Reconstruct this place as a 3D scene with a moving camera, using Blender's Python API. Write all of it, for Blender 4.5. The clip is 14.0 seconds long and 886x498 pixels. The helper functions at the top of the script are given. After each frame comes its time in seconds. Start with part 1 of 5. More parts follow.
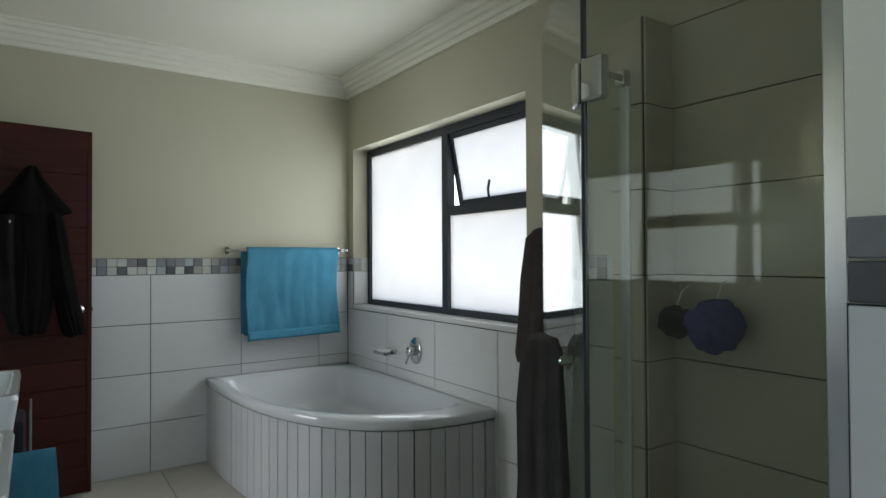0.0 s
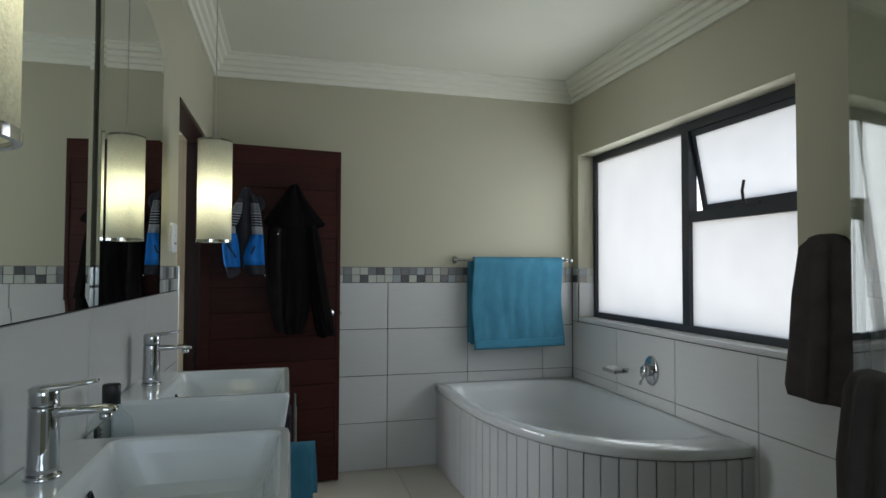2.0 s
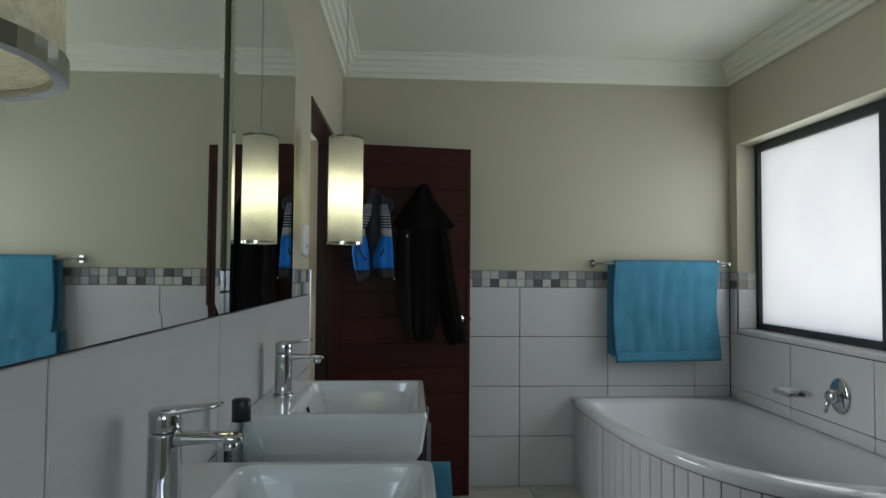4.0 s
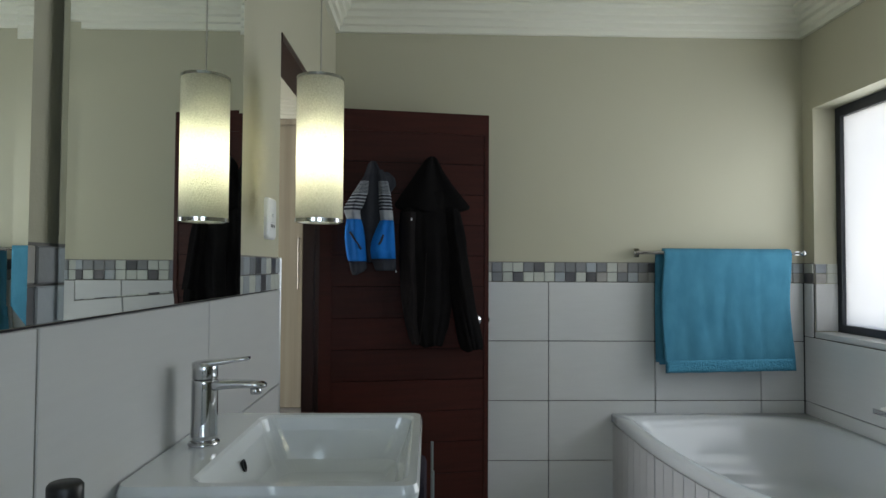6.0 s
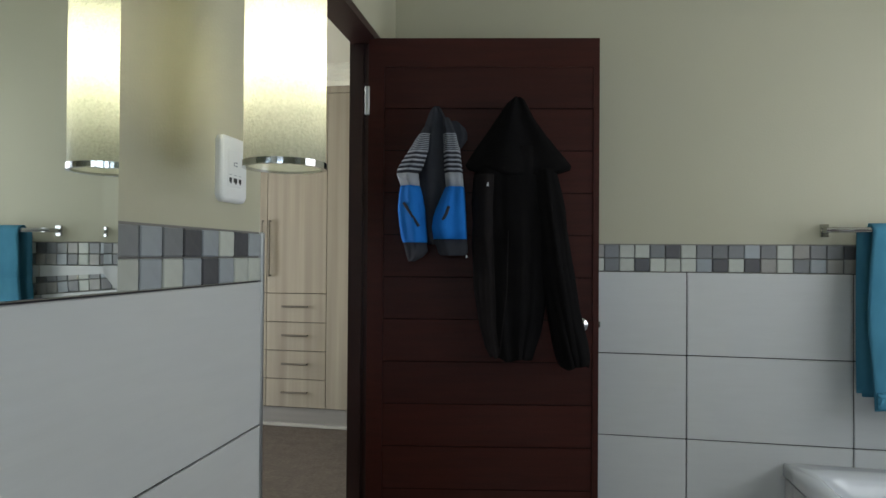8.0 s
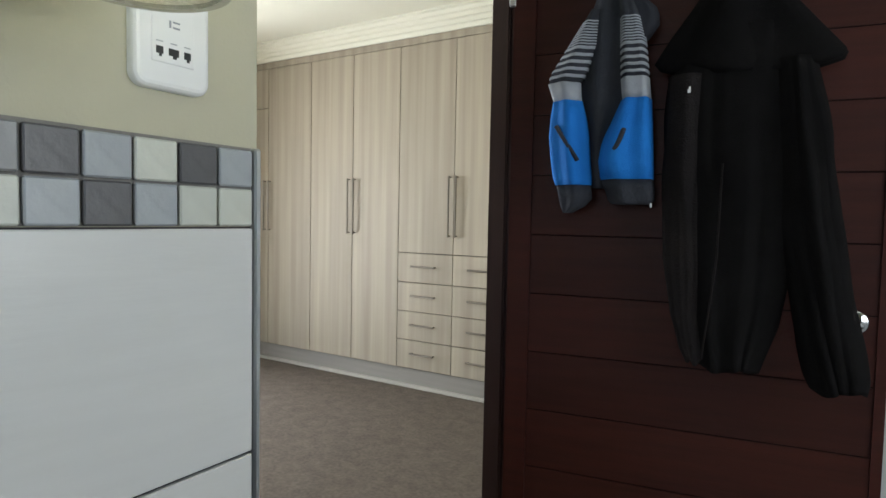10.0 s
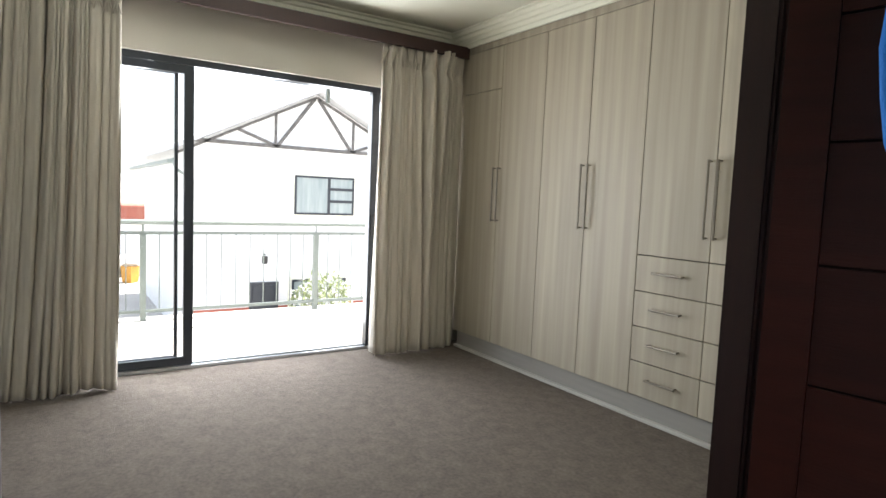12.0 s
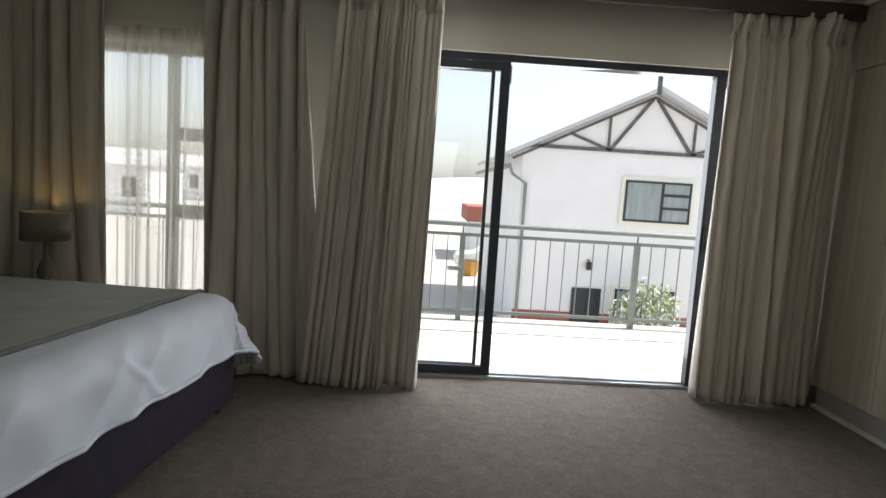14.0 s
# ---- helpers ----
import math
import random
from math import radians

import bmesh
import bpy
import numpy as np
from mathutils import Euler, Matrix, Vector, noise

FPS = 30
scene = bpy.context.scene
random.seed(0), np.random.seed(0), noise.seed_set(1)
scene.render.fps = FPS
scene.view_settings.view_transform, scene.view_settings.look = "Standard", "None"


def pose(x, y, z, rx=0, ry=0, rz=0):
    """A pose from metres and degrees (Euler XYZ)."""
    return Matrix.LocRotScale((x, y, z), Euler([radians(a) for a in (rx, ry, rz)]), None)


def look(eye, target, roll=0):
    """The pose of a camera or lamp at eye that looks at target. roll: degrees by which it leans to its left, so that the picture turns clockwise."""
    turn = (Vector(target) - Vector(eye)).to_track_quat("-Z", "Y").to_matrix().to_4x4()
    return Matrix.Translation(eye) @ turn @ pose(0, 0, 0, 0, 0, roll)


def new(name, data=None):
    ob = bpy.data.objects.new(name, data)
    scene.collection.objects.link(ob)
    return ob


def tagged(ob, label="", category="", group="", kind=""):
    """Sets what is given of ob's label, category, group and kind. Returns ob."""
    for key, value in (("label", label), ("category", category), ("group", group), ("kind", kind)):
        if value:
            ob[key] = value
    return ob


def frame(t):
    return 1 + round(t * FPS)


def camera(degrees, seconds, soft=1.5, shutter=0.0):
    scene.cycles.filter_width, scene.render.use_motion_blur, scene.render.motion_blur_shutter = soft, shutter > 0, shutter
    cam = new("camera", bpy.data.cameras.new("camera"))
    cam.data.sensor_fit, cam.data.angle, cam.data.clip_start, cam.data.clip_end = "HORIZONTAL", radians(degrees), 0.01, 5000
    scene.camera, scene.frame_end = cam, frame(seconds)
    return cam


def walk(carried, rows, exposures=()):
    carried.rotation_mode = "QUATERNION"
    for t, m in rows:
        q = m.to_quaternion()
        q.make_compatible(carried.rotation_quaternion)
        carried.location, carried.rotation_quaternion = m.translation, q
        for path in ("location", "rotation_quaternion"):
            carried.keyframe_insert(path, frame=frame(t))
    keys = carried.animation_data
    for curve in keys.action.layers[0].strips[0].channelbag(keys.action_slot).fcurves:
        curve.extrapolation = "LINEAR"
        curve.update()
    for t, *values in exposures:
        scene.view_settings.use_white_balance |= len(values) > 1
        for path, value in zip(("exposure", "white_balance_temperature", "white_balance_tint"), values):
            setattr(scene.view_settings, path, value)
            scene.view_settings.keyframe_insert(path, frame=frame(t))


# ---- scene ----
cam = camera(73.4, 14.0)
PATH = [
    (0, (0.499, 0.103, 1.294), (1.635, 1.749, 1.324), -0.3),
    (0.5, (0.483, 0.133, 1.293), (1.492, 1.859, 1.333), -0.2),
    (1, (0.482, 0.183, 1.293), (1.321, 1.998, 1.342), -0.1),
    (1.5, (0.478, 0.225, 1.292), (1.147, 2.109, 1.349), 0.0),
    (2, (0.462, 0.261, 1.298), (0.965, 2.195, 1.361), 0.2),
    (2.5, (0.456, 0.294, 1.305), (0.814, 2.26, 1.374), 0.3),
    (3, (0.435, 0.346, 1.309), (0.68, 2.329, 1.384), 0.4),
    (3.2, (0.423, 0.371, 1.31), (0.622, 2.359, 1.385), 0.5),
    (5.5, (0.447, 0.913, 1.278), (0.515, 2.911, 1.34), 0.4),
    (6, (0.482, 1.094, 1.275), (0.53, 3.092, 1.334), 0.3),
    (6.5, (0.52, 1.281, 1.275), (0.524, 3.28, 1.332), 0.1),
    (7, (0.543, 1.494, 1.266), (0.481, 3.492, 1.32), 0.1),
    (7.2, (0.549, 1.571, 1.265), (0.45, 3.568, 1.313), 0.1),
    (9.3, (0.663, 2.246, 1.226), (-0.187, 4.056, 1.164), 0.9),
    (9.5, (0.653, 2.309, 1.22), (-0.26, 4.087, 1.146), 0.9),
    (10, (0.629, 2.47, 1.216), (-0.423, 4.168, 1.113), 1.1),
    (10.5, (0.592, 2.617, 1.217), (-0.608, 4.211, 1.091), 1.4),
    (11, (0.542, 2.772, 1.226), (-0.83, 4.221, 1.084), 1.7),
    (11.5, (0.473, 2.926, 1.228), (-1.053, 4.209, 1.075), 2.2),
    (12, (0.381, 3.077, 1.24), (-1.285, 4.171, 1.074), 2.4),
    (12.5, (0.281, 3.216, 1.253), (-1.498, 4.113, 1.077), 2.7),
    (13, (0.163, 3.315, 1.263), (-1.72, 3.965, 1.076), 3.0),
    (13.5, (0.022, 3.358, 1.254), (-1.935, 3.722, 1.058), 3.4),
    (14, (-0.114, 3.37, 1.25), (-2.102, 3.445, 1.043), 3.6),
]
EXPOSURE = [(0, 1.62), (1, 1.55), (2, 1.42), (3, 1.22), (5.5, 1.64), (7, 1.70), (9.5, 2.15), (10, 2.25), (11, 2.25), (12.2, 1.74), (13.2, 1.10), (14, 0.70)]
walk(cam, [(t, look(eye, target, roll)) for t, eye, target, roll in PATH], EXPOSURE)

# ---------- world, sun, exposure ----------
world = bpy.data.worlds.new("sky")
scene.world = world
world.use_nodes = True
wn = world.node_tree
sky = wn.nodes.new("ShaderNodeTexSky")
sky.sky_type = "NISHITA"
sky.sun_disc = False
SUN_EL, SUN_AZ = 62.0, -7.0      # degrees; azimuth from +y towards +x
sky.sun_elevation = radians(SUN_EL)
sky.sun_rotation = radians(SUN_AZ)
sky.air_density, sky.dust_density, sky.ozone_density = 1.0, 2.0, 0.7
haze = wn.nodes.new("ShaderNodeHueSaturation")     # a pale, hazy sky
haze.inputs["Saturation"].default_value = 0.50
wn.links.new(sky.outputs[0], haze.inputs["Color"])
wn.links.new(haze.outputs[0], wn.nodes["Background"].inputs[0])
wn.nodes["Background"].inputs[1].default_value = 0.15

sun = new("sun", bpy.data.lights.new("sun", "SUN"))
sun.data.energy, sun.data.angle, sun.data.color = 5.0, radians(0.5), (1.0, 0.95, 0.87)
sd = Vector((math.sin(radians(SUN_AZ)) * math.cos(radians(SUN_EL)), math.cos(radians(SUN_AZ)) * math.cos(radians(SUN_EL)), math.sin(radians(SUN_EL))))
sun.matrix_world = look(sd * 40, (0, 0, 0))


def window_light(name, m, w, h, watts, colour):
    """The sky's light that comes in through an opening."""
    d = bpy.data.lights.new(name, "AREA")
    d.shape, d.size, d.size_y, d.energy, d.color = "RECTANGLE", w, h, watts, colour
    ob = new(name, d)
    ob.matrix_world = m
    return ob


PANES = ((3.48, 1.515, .84, 1.02), (2.62, 1.27, .74, .53), (2.62, 1.82, .70, .38))   # middle y and z, width and height of the lit panes
for py, pz, pw, ph in PANES:
    window_light("window_daylight", look((2.495, py, pz), (0.5, py, pz + .2)), pw, ph, 2.6 * pw * ph, (0.885, 0.957, 1.0)).data.spread = radians(160)
for by in (3.4, 4.3, 5.2):
    window_light("balcony_daylight", look((-4.07, by, 1.12), (0, by - 1.9, 1.0)), .88, 1.9, 16.8, (0.89, 0.95, 1.0))
window_light("sheer_daylight", look((-4.02, 1.78, 1.2), (0, 1.8, 0.6)), 0.8, 1.5, 3.0, (0.95, 0.98, 1.0))
window_light("back_window_daylight", look((.75, -1.19, 1.55), (.8, 1, 1.0)), .85, .85, 4.6, (0.66, 0.82, 1.0))


# ---------- materials ----------
def mat(name, col, rough=0.5, metal=0.0, col2=None, scale=6.0, mix=0.5, bump=0.0, bscale=60.0, vary=0.0, stretch=(1, 1, 1), coat=0.0, spec=0.5, detail=5.0, patch=None):
    m = bpy.data.materials.new(name)
    m.use_nodes = True
    nt = m.node_tree
    b = nt.nodes["Principled BSDF"]
    b.inputs["Roughness"].default_value = rough
    b.inputs["Metallic"].default_value = metal
    b.inputs["Coat Weight"].default_value = coat
    b.inputs["Specular IOR Level"].default_value = spec
    tc = nt.nodes.new("ShaderNodeTexCoord")
    mp = nt.nodes.new("ShaderNodeMapping")
    mp.inputs["Scale"].default_value = stretch
    nt.links.new(tc.outputs["Object"], mp.inputs["Vector"])
    c2 = col2 or tuple(c * 0.88 for c in col)
    nz = nt.nodes.new("ShaderNodeTexNoise")
    nz.inputs["Scale"].default_value = scale
    nz.inputs["Detail"].default_value = detail
    nt.links.new(mp.outputs[0], nz.inputs["Vector"])
    rp = nt.nodes.new("ShaderNodeValToRGB")
    rp.color_ramp.elements[0].position, rp.color_ramp.elements[1].position = 0.5 - mix / 2, 0.5 + mix / 2
    rp.color_ramp.elements[0].color, rp.color_ramp.elements[1].color = (*c2, 1), (*col, 1)
    nt.links.new(nz.outputs["Fac"], rp.inputs["Fac"])
    out = rp.outputs["Color"]
    if vary:
        oi = nt.nodes.new("ShaderNodeObjectInfo")
        mr = nt.nodes.new("ShaderNodeMapRange")
        mr.inputs["To Min"].default_value, mr.inputs["To Max"].default_value = 1 - vary, 1 + vary
        nt.links.new(oi.outputs["Random"], mr.inputs["Value"])
        mx = nt.nodes.new("ShaderNodeVectorMath")
        mx.operation = "SCALE"
        nt.links.new(out, mx.inputs[0])
        nt.links.new(mr.outputs[0], mx.inputs["Scale"])
        out = mx.outputs[0]
    if patch:
        n3 = nt.nodes.new("ShaderNodeTexNoise")
        n3.inputs["Scale"].default_value, n3.inputs["Detail"].default_value, n3.inputs["Distortion"].default_value = patch[0], 3.0, 0.6
        nt.links.new(tc.outputs["Object"], n3.inputs["Vector"])
        m3 = nt.nodes.new("ShaderNodeMapRange")
        m3.inputs["From Min"].default_value, m3.inputs["From Max"].default_value = 0.3, 0.7
        m3.inputs["To Min"].default_value, m3.inputs["To Max"].default_value = 1 - patch[1], 1 + patch[1]
        nt.links.new(n3.outputs["Fac"], m3.inputs["Value"])
        s3 = nt.nodes.new("ShaderNodeVectorMath")
        s3.operation = "SCALE"
        nt.links.new(out, s3.inputs[0])
        nt.links.new(m3.outputs[0], s3.inputs["Scale"])
        out = s3.outputs[0]
    nt.links.new(out, b.inputs["Base Color"])
    if bump:
        n2 = nt.nodes.new("ShaderNodeTexNoise")
        n2.inputs["Scale"].default_value, n2.inputs["Detail"].default_value = bscale, 4.0
        nt.links.new(mp.outputs[0], n2.inputs["Vector"])
        bp = nt.nodes.new("ShaderNodeBump")
        bp.inputs["Strength"].default_value, bp.inputs["Distance"].default_value = bump, 0.01
        nt.links.new(n2.outputs["Fac"], bp.inputs["Height"])
        nt.links.new(bp.outputs[0], b.inputs["Normal"])
    return m


def glass(name, rough=0.0, tint=(0.9, 0.95, 0.93), haze=0.0):
    """A thin pane: mostly clear, with the gloss of glass at a slant."""
    m = bpy.data.materials.new(name)
    m.use_nodes = True
    nt = m.node_tree
    nt.nodes.remove(nt.nodes["Principled BSDF"])
    tr = nt.nodes.new("ShaderNodeBsdfTransparent")
    tr.inputs[0].default_value = (*tint, 1)
    gl = nt.nodes.new("ShaderNodeBsdfGlossy")
    gl.inputs["Roughness"].default_value = rough
    lw = nt.nodes.new("ShaderNodeLayerWeight")
    pw5 = nt.nodes.new("ShaderNodeMath")
    pw5.operation = "POWER"
    pw5.inputs[1].default_value = 5.0
    nt.links.new(lw.outputs["Facing"], pw5.inputs[0])
    fr = nt.nodes.new("ShaderNodeMapRange")
    fr.inputs["To Min"].default_value, fr.inputs["To Max"].default_value = 0.022, 0.62
    nt.links.new(pw5.outputs[0], fr.inputs["Value"])
    lw.inputs["Blend"].default_value = 0.5
    mx = nt.nodes.new("ShaderNodeMixShader")
    nt.links.new(fr.outputs[0], mx.inputs[0])
    nt.links.new(tr.outputs[0], mx.inputs[1])
    nt.links.new(gl.outputs[0], mx.inputs[2])
    last = mx
    if haze:
        df = nt.nodes.new("ShaderNodeBsdfTranslucent")
        m2 = nt.nodes.new("ShaderNodeMixShader")
        m2.inputs[0].default_value = haze
        nt.links.new(mx.outputs[0], m2.inputs[1])
        nt.links.new(df.outputs[0], m2.inputs[2])
        last = m2
    nt.links.new(last.outputs[0], nt.nodes["Material Output"].inputs[0])
    return m


def cloth(name, col, col2, trans=0.25, bscale=500.0, clear=0.0, stretch=(1, 1, 1), scale=8.0, rough=0.9, bump=0.35):
    m = mat(name, col, rough, 0, col2, scale, 0.6, bump, bscale, 0, stretch, 0, 0.15)
    nt = m.node_tree
    b = nt.nodes["Principled BSDF"]
    t = nt.nodes.new("ShaderNodeBsdfTranslucent")
    nt.links.new(b.inputs["Base Color"].links[0].from_socket, t.inputs[0])
    mx = nt.nodes.new("ShaderNodeMixShader")
    mx.inputs[0].default_value = trans
    nt.links.new(b.outputs[0], mx.inputs[1])
    nt.links.new(t.outputs[0], mx.inputs[2])
    last = mx
    if clear:
        tr = nt.nodes.new("ShaderNodeBsdfTransparent")
        m2 = nt.nodes.new("ShaderNodeMixShader")
        m2.inputs[0].default_value = clear
        nt.links.new(mx.outputs[0], m2.inputs[1])
        nt.links.new(tr.outputs[0], m2.inputs[2])
        last = m2
    nt.links.new(last.outputs[0], nt.nodes["Material Output"].inputs[0])
    return m


def frosted(name):
    m = bpy.data.materials.new(name)
    m.use_nodes = True
    nt = m.node_tree
    nt.nodes.remove(nt.nodes["Principled BSDF"])
    t = nt.nodes.new("ShaderNodeBsdfTranslucent")
    nz = nt.nodes.new("ShaderNodeTexNoise")
    nz.inputs["Scale"].default_value = 1.6
    rp = nt.nodes.new("ShaderNodeValToRGB")
    rp.color_ramp.elements[0].color, rp.color_ramp.elements[1].color = (0.60, 0.62, 0.64, 1), (0.84, 0.85, 0.85, 1)
    nt.links.new(nz.outputs[0], rp.inputs[0])
    nt.links.new(rp.outputs[0], t.inputs[0])
    g = nt.nodes.new("ShaderNodeBsdfGlossy")
    g.inputs["Roughness"].default_value = 0.25
    mx = nt.nodes.new("ShaderNodeMixShader")
    mx.inputs[0].default_value = 0.04
    nt.links.new(t.outputs[0], mx.inputs[1])
    nt.links.new(g.outputs[0], mx.inputs[2])
    nt.links.new(mx.outputs[0], nt.nodes["Material Output"].inputs[0])
    return m


def glow(name, col, strength):
    m = bpy.data.materials.new(name)
    m.use_nodes = True
    b = m.node_tree.nodes["Principled BSDF"]
    b.inputs["Emission Color"].default_value = (*col, 1)
    b.inputs["Emission Strength"].default_value = strength
    b.inputs["Base Color"].default_value = (*col, 1)
    return m


PAINT = mat("wall_paint", (0.49, 0.47, 0.36), 0.75, col2=(0.47, 0.45, 0.34), scale=1.5, bump=0.08, bscale=180)
BEDPAINT = mat("bedroom_paint", (0.62, 0.585, 0.52), 0.8, col2=(0.59, 0.555, 0.49), scale=1.5, bump=0.08, bscale=180)
# warm cast puts ground-bounced daylight on the ceiling into the paint colour
WHITE = mat("white_paint", (0.79, 0.78, 0.675), 0.7, col2=(0.76, 0.75, 0.645), scale=2, bump=0.05, bscale=150)
OUTWALL = mat("outside_plaster", (0.8, 0.8, 0.8), 0.85, col2=(0.74, 0.74, 0.75), scale=1.2, bump=0.2, bscale=90)
TILE = mat("white_wall_tile", (0.63, 0.635, 0.635), 0.28, col2=(0.585, 0.59, 0.59), scale=7, mix=0.8, bump=0.03, bscale=25, vary=0.02, stretch=(1, 1, 8))
SHTILE = mat("shower_tile", (0.56, 0.51, 0.42), 0.25, col2=(0.51, 0.465, 0.38), scale=5, mix=0.8, bump=0.03, bscale=25, vary=0.02)
GROUT = mat("dark_grout", (0.055, 0.05, 0.055), 0.9, bump=0.2, bscale=300)
FTILE = mat("cream_floor_tile", (0.56, 0.53, 0.47), 0.35, col2=(0.51, 0.48, 0.42), scale=4, mix=0.8, bump=0.03, bscale=30, vary=0.03)
FGROUT = mat("floor_grout", (0.16, 0.14, 0.12), 0.9)
MOS = [mat("mosaic_" + n, c, 0.35, col2=tuple(v * 0.8 for v in c), scale=28, mix=0.9, bump=0.1, bscale=60, vary=0.08)
       for n, c in (("pale", (0.56, 0.58, 0.53)), ("mid", (0.225, 0.23, 0.24)), ("dark", (0.105, 0.103, 0.11)), ("warm", (0.37, 0.355, 0.33)), ("blue", (0.38, 0.41, 0.44)))]
MGROUT = mat("mosaic_grout", (0.22, 0.21, 0.2), 0.9)
# white glaze, tinted cool to hold the bluish daylight on the basins
CERAM = mat("white_ceramic", (0.76, 0.785, 0.80), 0.08, col2=(0.74, 0.765, 0.78), scale=3, coat=0.4)
ACRYL = mat("white_acrylic", (0.62, 0.64, 0.665), 0.10, col2=(0.60, 0.62, 0.645), scale=2, coat=0.3)
CHROME = mat("chrome", (0.60, 0.605, 0.62), 0.06, 1.0, col2=(0.56, 0.565, 0.58), scale=30)
ALU = mat("brushed_aluminium", (0.62, 0.64, 0.66), 0.35, 1.0, col2=(0.55, 0.57, 0.6), scale=40, stretch=(1, 1, 0.1))
STEEL = mat("satin_steel", (0.6, 0.58, 0.54), 0.3, 1.0, col2=(0.52, 0.5, 0.47), scale=40)
BLACKAL = mat("dark_window_frame", (0.018, 0.022, 0.031), 0.4, col2=(0.025, 0.030, 0.040), scale=20, bump=0.03)
DARKWOOD = mat("dark_mahogany", (0.055, 0.0110, 0.0068), 0.5, col2=(0.022, 0.0055, 0.004), scale=3.2, mix=0.75, bump=0.1, bscale=30, vary=0.14, stretch=(1.2, 6, 14), spec=0.2)
JAMBWOOD = mat("dark_jamb_wood", (0.044, 0.016, 0.014), 0.4, col2=(0.028, 0.011, 0.010), scale=6, mix=0.7, bump=0.08, bscale=40, stretch=(12, 12, 0.8))
ASH = mat("grey_ash_veneer", (0.47, 0.415, 0.33), 0.55, col2=(0.25, 0.213, 0.163), scale=5.0, mix=0.75, bump=0.05, bscale=60, vary=0.045, stretch=(3.6, 3.6, 0.10), detail=10)
PLINTH = mat("grey_plinth", (0.30, 0.28, 0.26), 0.5, col2=(0.25, 0.235, 0.22), scale=4, stretch=(0.4, 8, 8))
CARPET = mat("beige_carpet", (0.222, 0.187, 0.162), 0.97, col2=(0.13, 0.107, 0.092), scale=55, mix=0.7, bump=1.0, bscale=240, spec=0.05, patch=(13.0, 0.12))
CURT = cloth("linen_curtain", (0.70, 0.645, 0.57), (0.56, 0.51, 0.445), 0.15, 700, 0, (9, 9, 0.6), 6)
SHEER = cloth("sheer_voile", (0.80, 0.78, 0.70), (0.62, 0.60, 0.53), 0.55, 600, 0.50, (14, 14, 0.5), 4)
BLUETOW = cloth("turquoise_terry", (0.105, 0.35, 0.51), (0.065, 0.25, 0.38), 0.06, 330, 0, (2, 2, 1), 7, 0.95, 0.8)
TOWHEM = cloth("turquoise_woven_band", (0.10, 0.335, 0.49), (0.058, 0.235, 0.36), 0.03, 120, 0, (1, 1, 1), 110, 0.95, 1.0)
BROWNTOW = cloth("brown_terry", (0.088, 0.076, 0.075), (0.055, 0.047, 0.047), 0.02, 450, 0, (1, 1, 1), 14)
MIRROR = mat("mirror", (0.86, 0.89, 0.86), 0.012, 1.0, col2=(0.85, 0.88, 0.85), scale=2)
CLEAR = glass("clear_glass", 0.0, (.992, .996, .994))
SHGLASS = glass("shower_glass", 0.01, (0.885, 0.91, 0.885), 0.018)
FROST = frosted("frosted_glass")
BLACKCLOTH = mat("black_fleece", (0.0065, 0.006, 0.0062), 0.97, col2=(0.010, 0.0092, 0.0094), scale=12, bump=0.15, bscale=400, spec=0.03)
CHARB = mat("lighter_black_fleece", (0.013, 0.0115, 0.012), 0.95, col2=(0.019, 0.016, 0.016), scale=12, bump=0.4, bscale=250, spec=0.03)
CHARCLOTH = mat("charcoal_knit", (0.045, 0.047, 0.058), 0.95, col2=(0.032, 0.034, 0.042), scale=12, bump=0.4, bscale=350, spec=0.1)
BLUECLOTH = mat("bright_blue_jersey", (0.012, 0.19, 0.62), 0.8, col2=(0.009, 0.14, 0.5), scale=9, bump=0.3, bscale=350, spec=0.2)
GREYCLOTH = mat("light_grey_knit", (0.34, 0.36, 0.40), 0.9, col2=(0.26, 0.28, 0.32), scale=12, bump=0.3, bscale=350)
PLASTIC = mat("white_plastic", (0.8, 0.81, 0.82), 0.35, col2=(0.78, 0.79, 0.8), scale=4)
BLACKP = mat("black_plastic", (0.012, 0.012, 0.013), 0.4, col2=(0.016, 0.016, 0.017), scale=10)
HANDLE = mat("dull_steel_handle", (0.30, 0.27, 0.235), 0.33, 1.0, col2=(0.24, 0.215, 0.19), scale=40)
DUVET = cloth("pale_grey_satin_duvet", (0.63, 0.65, 0.72), (0.58, 0.60, 0.67), 0.05, 40, 0, (1, 1, 1), 3, 0.5, 0.06)
THROW = cloth("sage_grey_throw", (0.36, 0.365, 0.345), (0.30, 0.305, 0.29), 0.02, 300)
# edge shade of the throw's hem is put into this darker colour
THROWHEM = cloth("throw_hem_shade", (0.19, 0.185, 0.175), (0.15, 0.147, 0.14), 0.02, 300)
BEDBASE = mat("plum_bed_upholstery", (0.040, 0.034, 0.046), 0.92, col2=(0.030, 0.026, 0.036), scale=20, bump=0.3, bscale=500, spec=0.1)
GREYWOOD = mat("nightstand_wood", (0.16, 0.13, 0.10), 0.5, scale=6, stretch=(8, 8, 0.6))
LAMPCLOTH = cloth("grey_lampshade", (0.22, 0.19, 0.15), (0.18, 0.155, 0.12), 0.07, 400)
RAILM = mat("grey_painted_steel", (0.21, 0.24, 0.23), 0.5, col2=(0.17, 0.20, 0.19), scale=10, bump=0.05)
SLAB = mat("balcony_screed", (0.62, 0.6, 0.56), 0.85, col2=(0.55, 0.53, 0.5), scale=3, bump=0.2, bscale=80)
